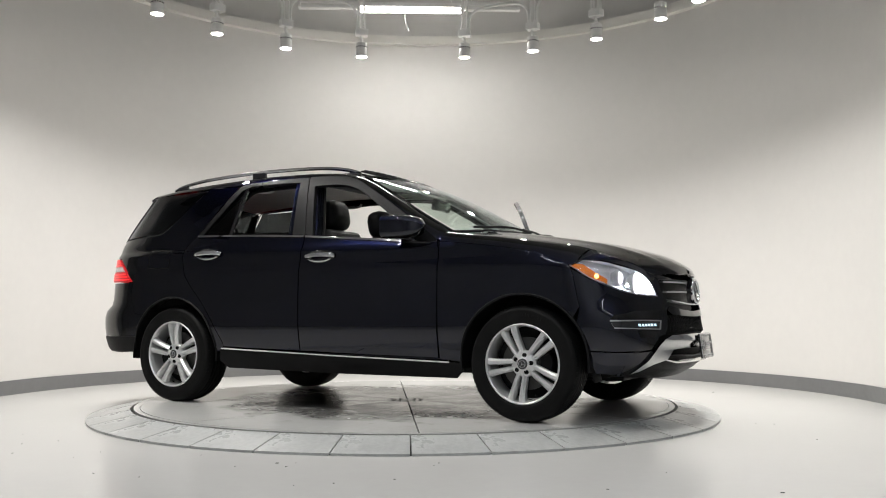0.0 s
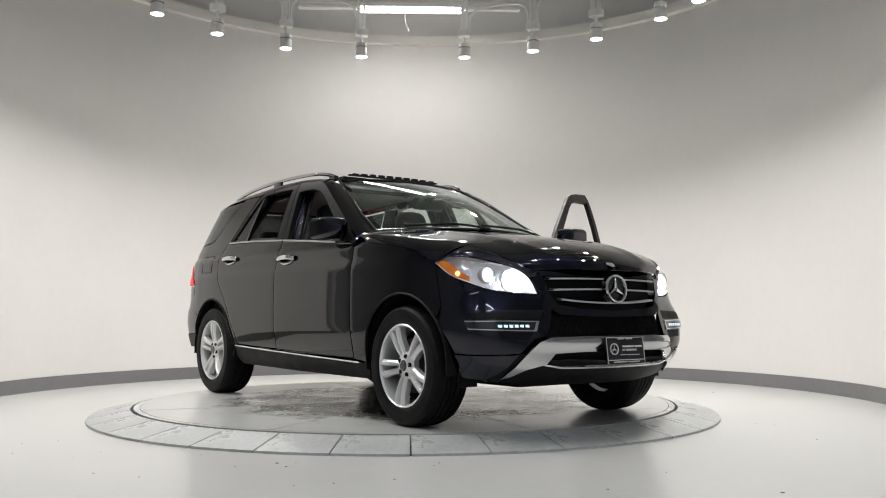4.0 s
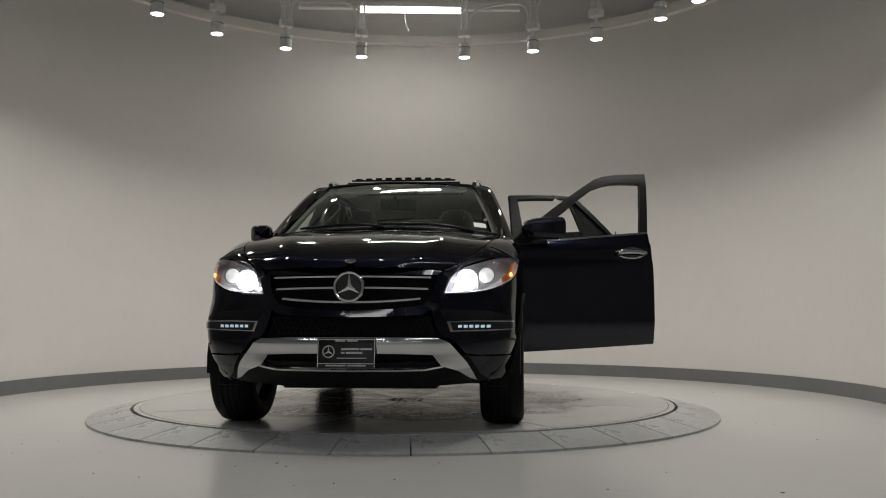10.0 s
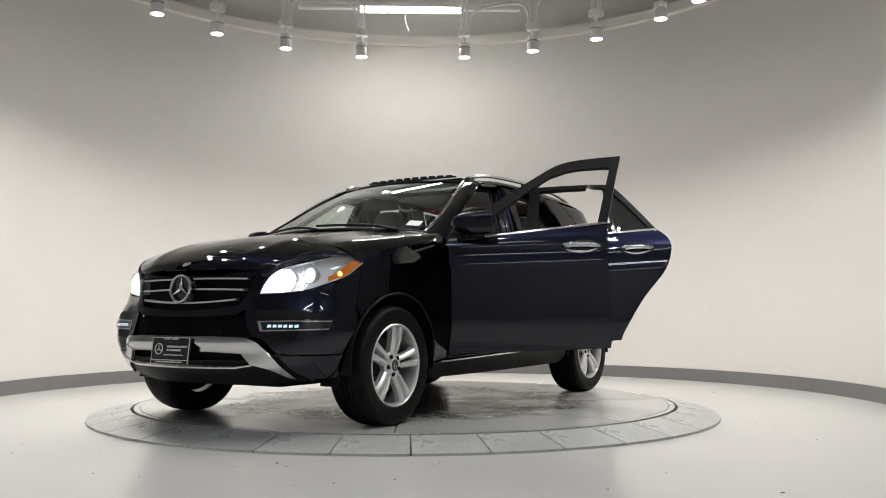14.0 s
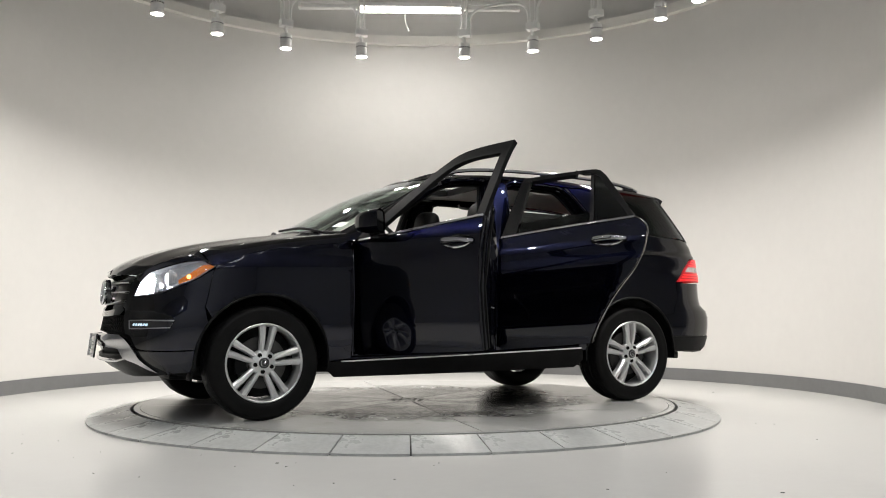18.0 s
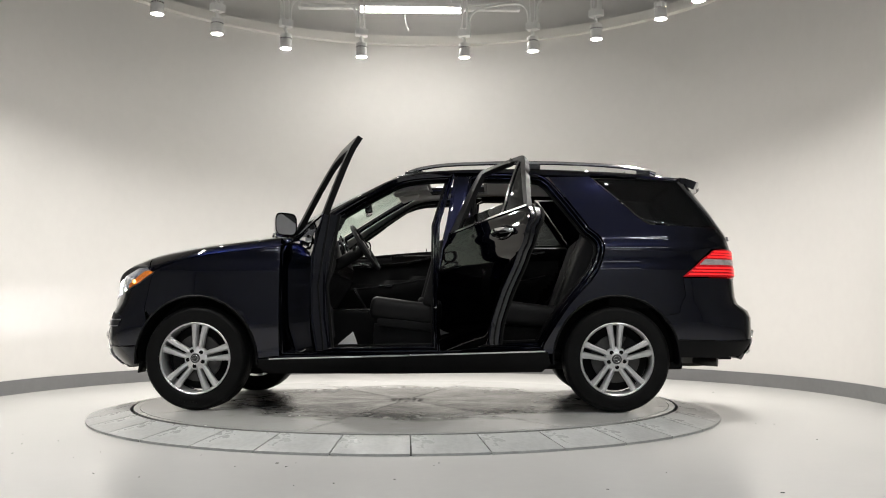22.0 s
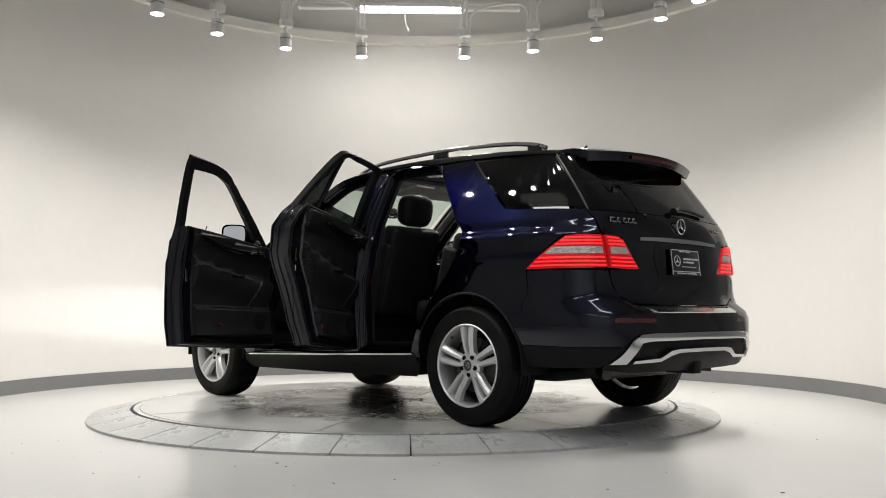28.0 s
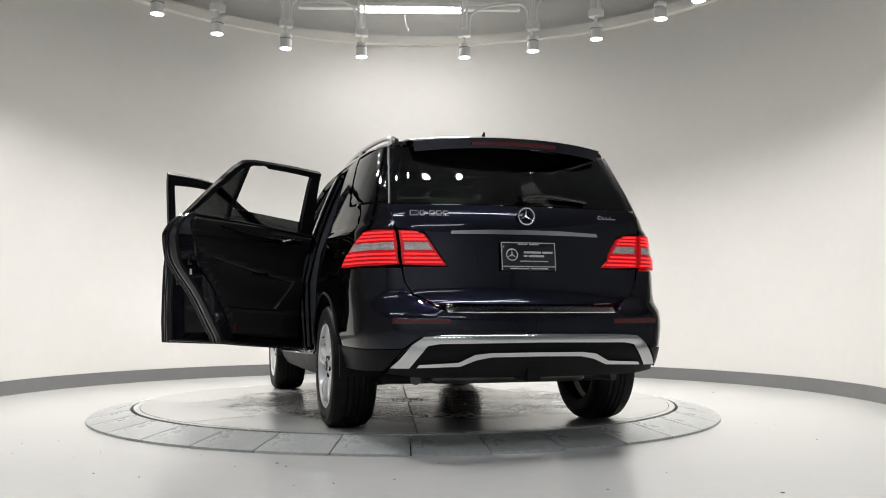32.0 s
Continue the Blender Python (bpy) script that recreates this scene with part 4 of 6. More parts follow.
for y0, y1 in ((0.62, -0.02), (0.02, -0.60)):
    arm = [screen(0.0, (y0 / 0.775 + 1) / 2) + Vector((0.02, 0, 0.01)), screen(0.05, (y0 * 0.6 + y1 * 0.4) / 1.55 + 0.5) + Vector((0.015, 0, 0.02)), screen(0.06, y1 / 1.55 + 0.5) + Vector((0.015, 0, 0.015))]
    part("wiper", tube(curve(arm, 6), 0.009, 6), M["plastic"], car)
part("sticker", patch(lambda u, v: screen(0.11 + 0.075 * u, 0.905 + 0.055 * v) + Vector((0.005, 0, 0.007)), 2, 2), M["paper"], car, "white paper sticker on the windscreen")

# bonnet: an edge line and a middle line
HOOD_EDGE = curve([(2.165, 0.50, 0.925), (2.10, 0.615, 0.975), (1.96, 0.69, 1.04), (1.76, 0.745, 1.100), (1.38, 0.79, 1.163), (1.09, 0.808, 1.198), (0.885, 0.815, 1.222)], 6)
HOOD_MID = curve([(2.285, 0, 0.937), (2.235, 0, 0.998), (2.09, 0, 1.072), (1.82, 0, 1.147), (1.45, 0, 1.206), (1.20, 0, 1.238), (1.085, 0, 1.252)], 6)


def hood(u, v):
    w = 2 * v - 1
    e, m = along(HOOD_EDGE, u), along(HOOD_MID, u)
    ridge = 0.010 * math.exp(-((abs(w) - 0.62) / 0.10) ** 2) * min(1, 4 * u) * (1 - 0.3 * u)
    return Vector((m.x + (e.x - m.x) * w * w, e.y * w, m.z + (e.z - m.z) * abs(w) ** 2.2 + ridge))


part("bonnet", thicken(patch(lambda u, v: hood(u, 0.004 + 0.992 * v), 30, 40), 0.01, lambda p: p - Vector((0.3, 0, 1))), M["paint"], car)
ftop = [surf(*X(*p), -0.001) for p in smooth2([(1.775, 0.975), (1.55, 1.06), (1.3, 1.105), (1.05, 1.135), (0.868, 1.155)])]
both("fender_top", thicken(ribbon([HOOD_EDGE[k] for k in range(16, 37)], [surf(*X(1.80, 0.985), -0.004)] + ftop, 26, 5, Vector((0, 0.010, 0.016))), 0.01, CORE), M["paint"], car)
lamp_top = [surf(*q, -0.002) for q in (F(0.505, 0.892), F(0.548, 0.882), F(0.60, 0.936), X(2.03, 0.976), X(1.93, 1.006), X(1.83, 1.010), X(1.80, 0.985))]
both("lamp_shoulder", thicken(ribbon(HOOD_EDGE[:17], lamp_top, 24, 4, Vector((0.01, 0.006, 0.010))), 0.01, CORE), M["paint"], car)
part("hood_badge", revolve([(0.0, 0.004), (0.027, 0.004), (0.030, 0.0)], 20, Matrix.Translation(hood(0.10, 0.5)) @ pose(0, 0, 0, 0, 32, 0)), M["chrome"], car, "small round chrome badge")
both("cowl_side", ribbon([(0.90, 0.80, 1.220), (0.80, 0.80, 1.28)], [(0.885, 0.865, 1.165), (0.80, 0.855, 1.20)], 3, 2), M["gloss_black"], car)


# ---- front ----
def star(r, t, m, bm=None):
    """A ring with three spokes, flat in its xy plane."""
    bm = bm or bmesh.new()
    revolve([(r * 0.90 + r * 0.10 * math.cos(a), t * math.sin(a)) for a in [2 * math.pi * i / 8 for i in range(8)]], 40, m, bm, close=True)
    for k in range(3):
        a = radians(90 + 120 * k)
        tip = Vector((math.cos(a), math.sin(a), 0)) * r * 0.93
        l, q = Vector((-math.sin(a), math.cos(a), 0)) * r * 0.15, Vector((math.cos(a), math.sin(a), 0)) * r * 0.10
        v = [bm.verts.new(m @ p) for p in (tip, l + q * 0.6, Vector((0, 0, t * 1.1)), -l + q * 0.6, Vector((0, 0, -t * 0.3)))]
        bm.faces.new((v[0], v[1], v[2]))
        bm.faces.new((v[0], v[2], v[3]))
        bm.faces.new((v[0], v[4], v[1]))
        bm.faces.new((v[0], v[3], v[4]))
    return bm


def front_net(y, z, out=0.0):
    p = surf(*F(abs(y), z), 0)
    return Vector((p.x + out, y, z))


def front_piece(half, out=0.0, t=0.01, step=0.05):
    """A piece across the nose: half its outline, (y, z) from the middle outwards and back to the middle."""
    poly = list(half) + [(-y, z) for y, z in reversed(half) if y > 1e-4]
    bm = flat(poly, step)
    for v in bm.verts:
        v.co = front_net(v.co.x, v.co.y, out)
    return thicken(bm, t, lambda p: Vector((0, 0, p.z)))


HEAD = smooth2([F(0.515, 0.792), F(0.64, 0.798), F(0.75, 0.815), X(2.0, 0.845), X(1.88, 0.898), X(1.765, 0.972)], 4)
HEAD += smooth2([X(1.83, 1.003), X(1.93, 0.998), X(2.03, 0.968), F(0.60, 0.928), F(0.545, 0.872), F(0.515, 0.792)], 4)[:-1]
nose_side = [F(0.50, 0.905)] + [F(0.535, 0.872), F(0.506, 0.785), F(0.64, 0.790), F(0.75, 0.807), X(2.0, 0.837), X(1.88, 0.890), X(1.775, 0.955), X(1.80, 0.86), X(1.83, 0.72)]
nose_side += [X(*p) for p in arch(FA, 40, 12)[3:]] + [X(1.879, 0.455), X(2.02, 0.45), F(0.70, 0.452), F(0.63, 0.46), F(0.56, 0.535), F(0.50, 0.552), F(0.47, 0.60), F(0.445, 0.70), F(0.40, 0.725), F(0.45, 0.80), F(0.47, 0.90)]
both("front_bumper", skin(nose_side, gap=0.002, step=0.05), M["paint"], car)
part("grille_surround", front_piece([(0, 0.695), (0.25, 0.705), (0.40, 0.728), (0.445, 0.702), (0.40, 0.672), (0.2, 0.662), (0, 0.66)], 0.002), M["paint"], car)
part("grille_top", front_piece([(0, 0.935), (0.3, 0.933), (0.50, 0.915), (0.47, 0.893), (0.3, 0.897), (0, 0.90)], 0.0), M["paint"], car)
part("grille_back", front_piece([(0, 0.91), (0.48, 0.90), (0.45, 0.78), (0.38, 0.71), (0, 0.69)], -0.06), M["plastic"], car)
for z0, z1, w in ((0.884, 0.879, 0.44), (0.822, 0.815, 0.425), (0.742, 0.762, 0.385)):
    slat = [front_net(0.0 + w * k / 10, z0 + (z1 - z0) * (k / 10) ** 2, 0.004) for k in range(11)]
    bm = bmesh.new()
    for s in (1, -1):
        line = [Vector((p.x, s * p.y, p.z)) for p in slat]
        ribbon([p + Vector((0.006, 0, 0.003)) for p in line], [p + Vector((0.006, 0, -0.006)) for p in line], 10, 1, Vector((0.006, 0, 0)), bm)
        ribbon([p + Vector((0.006, 0, 0.003)) for p in line], [p + Vector((-0.045, 0, 0.006)) for p in line], 10, 1, None, bm)
        ribbon([p + Vector((0.006, 0, -0.006)) for p in line], [p + Vector((-0.045, 0, -0.004)) for p in line], 10, 1, None, bm)
    part("grille_slat", bm, M["alloy"], car, "silver grille bar")
part("star_badge", star(0.087, 0.011, Matrix.Translation((2.310, 0, 0.825)) @ pose(0, 0, 0, 90, 0, 90) @ pose(0, 0, 0, -6, 0, 0)), M["chrome"], car, "large round chrome badge")
part("badge_back", revolve([(0.0, 0), (0.084, 0), (0.084, -0.03)], 32, Matrix.Translation((2.300, 0, 0.825)) @ pose(0, 0, 0, 90, 0, 90)), M["gloss_black"], car)
part("intake_back", front_piece([(0, 0.668), (0.43, 0.668), (0.455, 0.60), (0.47, 0.55), (0, 0.55)], -0.035), M["black_slot"], car)
# honeycomb of the intake: two crossing sets of bars
bm = bmesh.new()
for k in range(-26, 27):
    for sl in (1, -1):
        y0 = k * 0.032
        a, b = (y0 - sl * 0.028, 0.562), (y0 + sl * 0.028, 0.662)
        if max(abs(a[0]), abs(b[0])) < 0.45:
            tube([front_net(*a, -0.014), front_net(*b, -0.014)], 0.0035, 4, bm, caps=False)
part("intake_mesh", bm, M["black_slot"], car, "black honeycomb mesh")
# silver skid plate with its dark openings
upper = [(0, 0.552), (0.3, 0.551), (0.49, 0.545), (0.545, 0.52), (0.60, 0.455), (0.635, 0.415), (0.662, 0.365), (0.688, 0.308), (0.650, 0.322), (0.59, 0.365), (0.50, 0.395), (0.455, 0.455), (0.30, 0.462), (0.0, 0.465)]
bm = front_piece(upper, 0.012, 0.02, 0.016)
for v in bm.verts:
    v.co.x += 0.022 * max(0.0, 1 - (abs(v.co.z - 0.525) / 0.05) ** 1.5) * min(1.0, max(0.0, (0.62 - abs(v.co.y)) / 0.12))
part("skid_plate", bm, M["satin"], car, "satin silver skid plate")
part("skid_lip", front_piece([(0, 0.374), (0.40, 0.378), (0.50, 0.394), (0.515, 0.388), (0.41, 0.369), (0, 0.365)], 0.012, 0.02, 0.05), M["satin"], car, "thin satin silver lower lip")
part("lower_intake", front_piece([(0, 0.475), (0.46, 0.465), (0.52, 0.39), (0.4, 0.36), (0, 0.36)], -0.05), M["black_slot"], car)
part("bumper_valance", front_piece([(0, 0.40), (0.5, 0.42), (0.66, 0.46), (0.74, 0.44), (0.80, 0.315), (0.6, 0.285), (0.3, 0.268), (0, 0.265)], -0.012, 0.02), M["plastic"], car, "black plastic lower valance")
clad = [X(1.880, 0.450), X(2.02, 0.445), F(0.70, 0.446), F(0.64, 0.45), F(0.70, 0.35), F(0.75, 0.305), X(2.02, 0.305), X(1.90, 0.315), X(1.886, 0.37)]
both("bumper_cladding", skin(clad, out=0.001, gap=0.001), M["paint"], car)

# plate at the nose
fp = part("dealer_plate", box((0.012, 0.315, 0.160), (2.372, 0, 0.468), 0.004, turn=pose(0, 0, 0, 0, -7, 0)), M["gloss_black"], car, "black plate with a thin pale frame")


def plate_marks(parent, m):
    """Thin frame, pale bars and a small round mark on the plate."""
    for size, c in (((0.3, 0.005), (0, 0.074)), ((0.3, 0.005), (0, -0.055)), ((0.004, 0.15), (0.153, 0)), ((0.004, 0.15), (-0.153, 0))):
        part("frame_edge", box((0.003, *size), (0, *c), turn=None), M["badge_grey"], parent).matrix_basis = m
    for w, h, y, z in ((0.098, 0.011, 0.022, 0.022), (0.062, 0.011, 0.108, 0.022), (0.020, 0.010, -0.018, 0.002), (0.088, 0.011, 0.044, 0.002), (0.16, 0.005, 0.03, -0.026), (0.055, 0.007, -0.033, 0.066), (0.055, 0.007, 0.033, 0.066), (0.11, 0.007, -0.055, -0.066), (0.10, 0.007, 0.058, -0.066)):
        part("lettering_bar", box((0.002, w, h), (0.001, y, z)), M["badge_grey"], parent).matrix_basis = m
    part("round_mark", star(0.034, 0.003, m @ Matrix.Translation((0.001, -0.095, 0.008)) @ pose(0, 0, 0, 90, 0, 90)), M["badge_grey"], parent)


plate_marks(fp, Matrix.Translation((2.3795, 0, 0.468)) @ pose(0, 0, 0, 0, -7, 0))

# headlamps
head_l, head_r = both("headlamp", skin(HEAD, out=-0.095, t=0.01, gap=0.004, step=0.05, lip=False), M["plastic"], car, "headlamp, lit")


def lamp_part(name, bm, mat, label=""):
    return both(name, bm, mat, None, label, parents=(head_l, head_r))


for ob in lamp_part("cover", skin(HEAD, out=0.001, t=0.003, gap=0.002, step=0.05), M["lamp_glass"], "clear curved lamp cover"):
    ob.visible_shadow = False
refl = skin(inset(HEAD, 0.006), out=-0.075, t=0.006, gap=0, step=0.04, lip=False)
lamp_part("reflector", refl, M["bowl"], "bright reflector")
AMB = [X(1.772, 0.970), X(1.88, 0.901), X(1.985, 0.855), X(1.985, 0.888), X(1.92, 0.928), X(1.845, 0.980), X(1.80, 0.985)]
lo, li = [(*q, 0) for q in HEAD + HEAD[:1]], [(*q, 0) for q in inset(HEAD, 0.006) + inset(HEAD, 0.006)[:1]]
lamp_part("bowl_wall", patch(lambda u, v: surf(*along(lo, u).lerp(along(li, u), v).xy, -0.003 - 0.074 * v), len(HEAD) * 2, 2), M["bowl"])
lamp_part("side_marker", skin(AMB, out=-0.007, t=0.012, gap=0.003, step=0.04), M["amber"], "orange side marker")
lamp_part("marker_bulb", revolve([(0.0, 0.01), (0.012, 0.006), (0.014, 0)], 12, Matrix.Translation(surf(*X(1.925, 0.905), -0.004)) @ pose(0, 0, 0, -90, 0, -30)), M["amber_glow"])


def projector(y, z, r, depth):
    """A lamp barrel that opens ahead, with a slotted shield at its mouth and a light strip at its back."""
    c = surf(*F(y, z), -0.030)
    m = Matrix.Translation(c) @ pose(0, 0, 0, 0, 90, 0)
    barrel = revolve([(r * 1.22, -0.02), (r * 1.2, 0.004), (r * 1.05, 0.006), (r, 0.0), (r * 0.9, -depth), (0.0, -depth)], 28, m)
    return c, m, barrel


for y, z, r in ((0.645, 0.868, 0.050), (0.755, 0.898, 0.042)):
    c, m, barrel = projector(y, z, r, 0.045)
    lamp_part("projector", barrel, M["shade"])
    if y < 0.7:
        lamp_part("light_source", box((0.004, 0.050, 0.0024), c - Vector((0.038, 0, 0)), 0.0), M["beam"], "white-hot light source")
        lamp_part("shield", box((0.002, 2 * r * 0.86, r * 0.78), c + Vector((0.001, 0, 0.0015 + r * 0.39)), 0.0), M["park"])
        lamp_part("shield", box((0.002, 2 * r * 0.86, r * 0.6), c + Vector((0.001, 0, -0.009 - r * 0.3)), 0.0), M["park"])
        lamp_part("light_ring", revolve([(r * 1.22, 0.006), (r * 1.14, 0.012), (r * 1.06, 0.006)], 28, m), M["halo"], "bright ring round the lamp")
    else:
        lamp_part("projector_lens", revolve([(r, -0.004), (r * 0.8, 0.010), (r * 0.45, 0.020), (0.0, 0.023)], 24, m), M["park"], "lit lens")

for y, z in ((0.700, 0.850), (0.60, 0.835)):
    lamp_part("bulb", revolve([(0.0, 0.009), (0.006, 0.007), (0.009, 0.0), (0.006, -0.007), (0.0, -0.009)], 12, Matrix.Translation(surf(*F(y, z), -0.045))), M["bulb"], "small glowing bulb")
for k in range(6):
    y = 0.575 + 0.030 * k
    lamp_part("reflector_rib", tube([surf(*F(y, 0.812 + 0.012 * k / 5), -0.062), surf(*F(y + 0.012, 0.845 + 0.012 * k / 5), -0.066)], 0.004, 6), M["chrome"])

# fog lamp housings with daytime strips
FOG = [F(0.545, 0.580), F(0.70, 0.584), X(2.03, 0.590), X(2.005, 0.640), F(0.70, 0.642), F(0.525, 0.638)]
fog_l, fog_r = both("fog_lamp", skin(FOG, out=0.008, t=0.02, gap=0), M["chrome"], car, "chrome fog lamp bezel with glowing strip")
both("lamp_insert", skin([F(0.560, 0.587), F(0.70, 0.590), X(2.028, 0.597), X(2.010, 0.632), F(0.70, 0.635), F(0.543, 0.631)], out=0.0095, t=0.006, gap=0), M["gloss_black"], None, "", parents=(fog_l, fog_r))
for k in range(6):
    y = 0.585 + 0.031 * k
    both("light_strip", skin([F(y, 0.602), F(y + 0.021, 0.603), F(y + 0.021, 0.618), F(y, 0.617)], out=0.011, t=0.004, gap=0), M["day"], None, "white-blue light", parents=(fog_l, fog_r))
both("air_deflector", box((0.014, 0.13, 0.08), (1.885, 0.78, 0.300), 0.004, turn=pose(0, 0, 0, 0, -12, 0)), M["plastic"], car, "small black air deflector")
both("fog_recess", skin([F(0.49, 0.70), F(0.74, 0.695), X(2.03, 0.668), X(2.005, 0.646), F(0.52, 0.646)], out=0.0015, t=0.004, gap=0), M["plastic"], car)
both("fog_recess", skin([F(0.56, 0.574), F(0.76, 0.578), F(0.745, 0.535), F(0.60, 0.532)], out=0.0015, t=0.004, gap=0), M["plastic"], car)

# ---- rear ----
def rear_net(y, z, out=0.0):
    p = surf(*B(abs(y), z), 0)
    return Vector((p.x - out, y, z))


def rear_piece(half, out=0.0, t=0.01, step=0.05):
    poly = list(half) + [(-y, z) for y, z in reversed(half) if y > 1e-4]
    bm = flat(poly, step)
    for v in bm.verts:
        v.co = rear_net(v.co.x, v.co.y, out)
    return thicken(bm, t, lambda p: Vector((0, 0, p.z)))


part("tailgate", rear_piece([(0, 1.262), (0.45, 1.262), (0.73, 1.262), (0.715, 1.20), (0.705, 1.13), (0.69, 1.128), (0.56, 1.112), (0.50, 1.02), (0.438, 0.925), (0.675, 0.925), (0.665, 0.85), (0.625, 0.78), (0.52, 0.738), (0.3, 0.73), (0, 0.728)]), M["paint"], car)
part("rear_window", rear_piece([(0, 1.268), (0.40, 1.268), (0.718, 1.270), (0.694, 1.44), (0.664, 1.61), (0.40, 1.622), (0, 1.628)], -0.004, 0.005), M["tinted"], car, "dark tinted rear window").visible_shadow = False
both("rear_pillar", skin([B(0.70, 1.28), B(0.655, 1.44), B(0.60, 1.605), X(-1.955, 1.63), X(-2.04, 1.47), X(-2.15, 1.29)], out=-0.03, t=0.02, gap=0.002), M["frame_black"], car)
seam = [surf(*B(*q), 0.0015) for q in ((0.724, 1.268), (0.711, 1.36), (0.698, 1.45), (0.683, 1.54), (0.668, 1.62))]
both("glass_seam", tube(seam, 0.005, 6), M["trim_grey"], car, "thin seam between side and rear glass")
qp = [X(-1.335, 1.64), X(-1.50, 1.488), X(-1.665, 1.335), X(-1.745, 1.306), X(-1.95, 1.295), B(0.78, 1.288), B(0.729, 1.278), B(0.703, 1.45), B(0.674, 1.625)]
for ob in both("quarter_window", skin(qp, out=-0.003, t=0.005, gap=0.002), M["tinted"], car, "dark tinted quarter window"):
    ob.visible_shadow = False
sp = patch(lambda u, v: Vector((-1.93 - 0.17 * u - 0.075 * (1 - (2 * v - 1) ** 2) * u - 0.03 * (1 - (2 * v - 1) ** 2), (0.585 - 0.02 * u) * (2 * v - 1), 1.662 - 0.030 * u + 0.026 * (1 - abs(2 * v - 1) ** 2.4) + 0.012 * math.sin(math.pi * u))), 8, 28)
spoiler = part("spoiler", thicken(sp, 0.058, lambda p: p - Vector((0, 0, 1))), M["paint"], car)
part("brake_light", patch(lambda u, v: Vector((-2.1025 - 0.105 * (1 - (0.43 * (2 * v - 1)) ** 2), 0.25 * (2 * v - 1), 1.622 + 0.004 * (1 - (2 * v - 1) ** 2) + 0.022 * (u - 0.5))), 2, 16), M["dark_red"], spoiler, "dark red brake light strip")
part("aerial", tube([(-1.60, 0, 1.722), (-1.64, 0, 1.745), (-1.668, 0, 1.796)], [0.03, 0.02, 0.006], 8), M["gloss_black"], car, "black fin aerial")
part("rear_chrome_strip", rear_piece([(0, 1.128), (0.2, 1.127), (0.42, 1.118), (0.425, 1.100), (0.2, 1.103), (0, 1.103)], 0.012, 0.02), M["chrome"], car, "bright silver strip over the plate")
part("plate_recess", rear_piece([(0, 1.095), (0.28, 1.09), (0.30, 1.0), (0.26, 0.885), (0, 0.88)], 0.002, 0.004), M["paint"], car)
part("rear_badge", star(0.050, 0.008, Matrix.Translation(rear_net(0, 1.205, 0.014)) @ pose(0, 0, 0, 90, 0, -90)), M["chrome"], car, "round chrome badge")
rp = part("dealer_plate", box((0.012, 0.315, 0.155), rear_net(0, 0.985, 0.014), 0.004, turn=pose(0, 0, 0, 0, 6, 0)), M["gloss_black"], car, "black plate with a thin pale frame")
plate_marks(rp, Matrix.Translation(rear_net(0, 0.985, 0.0215)) @ pose(0, 0, 0, 0, 6, 0) @ pose(0, 0, 0, 0, 0, 180))
# model marks on the tailgate: unlettered groups of short silver strokes
for y0, y1, h in ((0.635, 0.590, 0.030), (0.582, 0.558, 0.030), (0.532, 0.502, 0.030), (0.495, 0.465, 0.030), (0.458, 0.428, 0.030), (-0.440, -0.462, 0.024), (-0.468, -0.488, 0.018), (-0.493, -0.513, 0.018), (-0.518, -0.556, 0.018)):
    mark = part("badge_bar", box((0.005, 0.006, h), rear_net(y0 - 0.003, 1.212, 0.007), 0.001), M["chrome"], car, "small silver badge stroke on the tailgate")
    part("stroke", box((0.005, y0 - y1 - 0.008, 0.006), rear_net((y0 + y1) / 2 - 0.003, 1.212 - h / 2 + 0.003, 0.007), 0.001), M["chrome"], mark)
    if h > 0.02:
        part("stroke", box((0.005, y0 - y1 - 0.008, 0.006), rear_net((y0 + y1) / 2 - 0.003, 1.212 + h / 2 - 0.003, 0.007), 0.001), M["chrome"], mark)

part("rear_wiper", tube(curve([rear_net(0.02, 1.30, 0.03), rear_net(-0.06, 1.325, 0.03), rear_net(-0.20, 1.322, 0.022), rear_net(-0.38, 1.30, 0.015)], 5), [0.022] * 3 + [0.012] * 13, 8), M["gloss_black"], car)

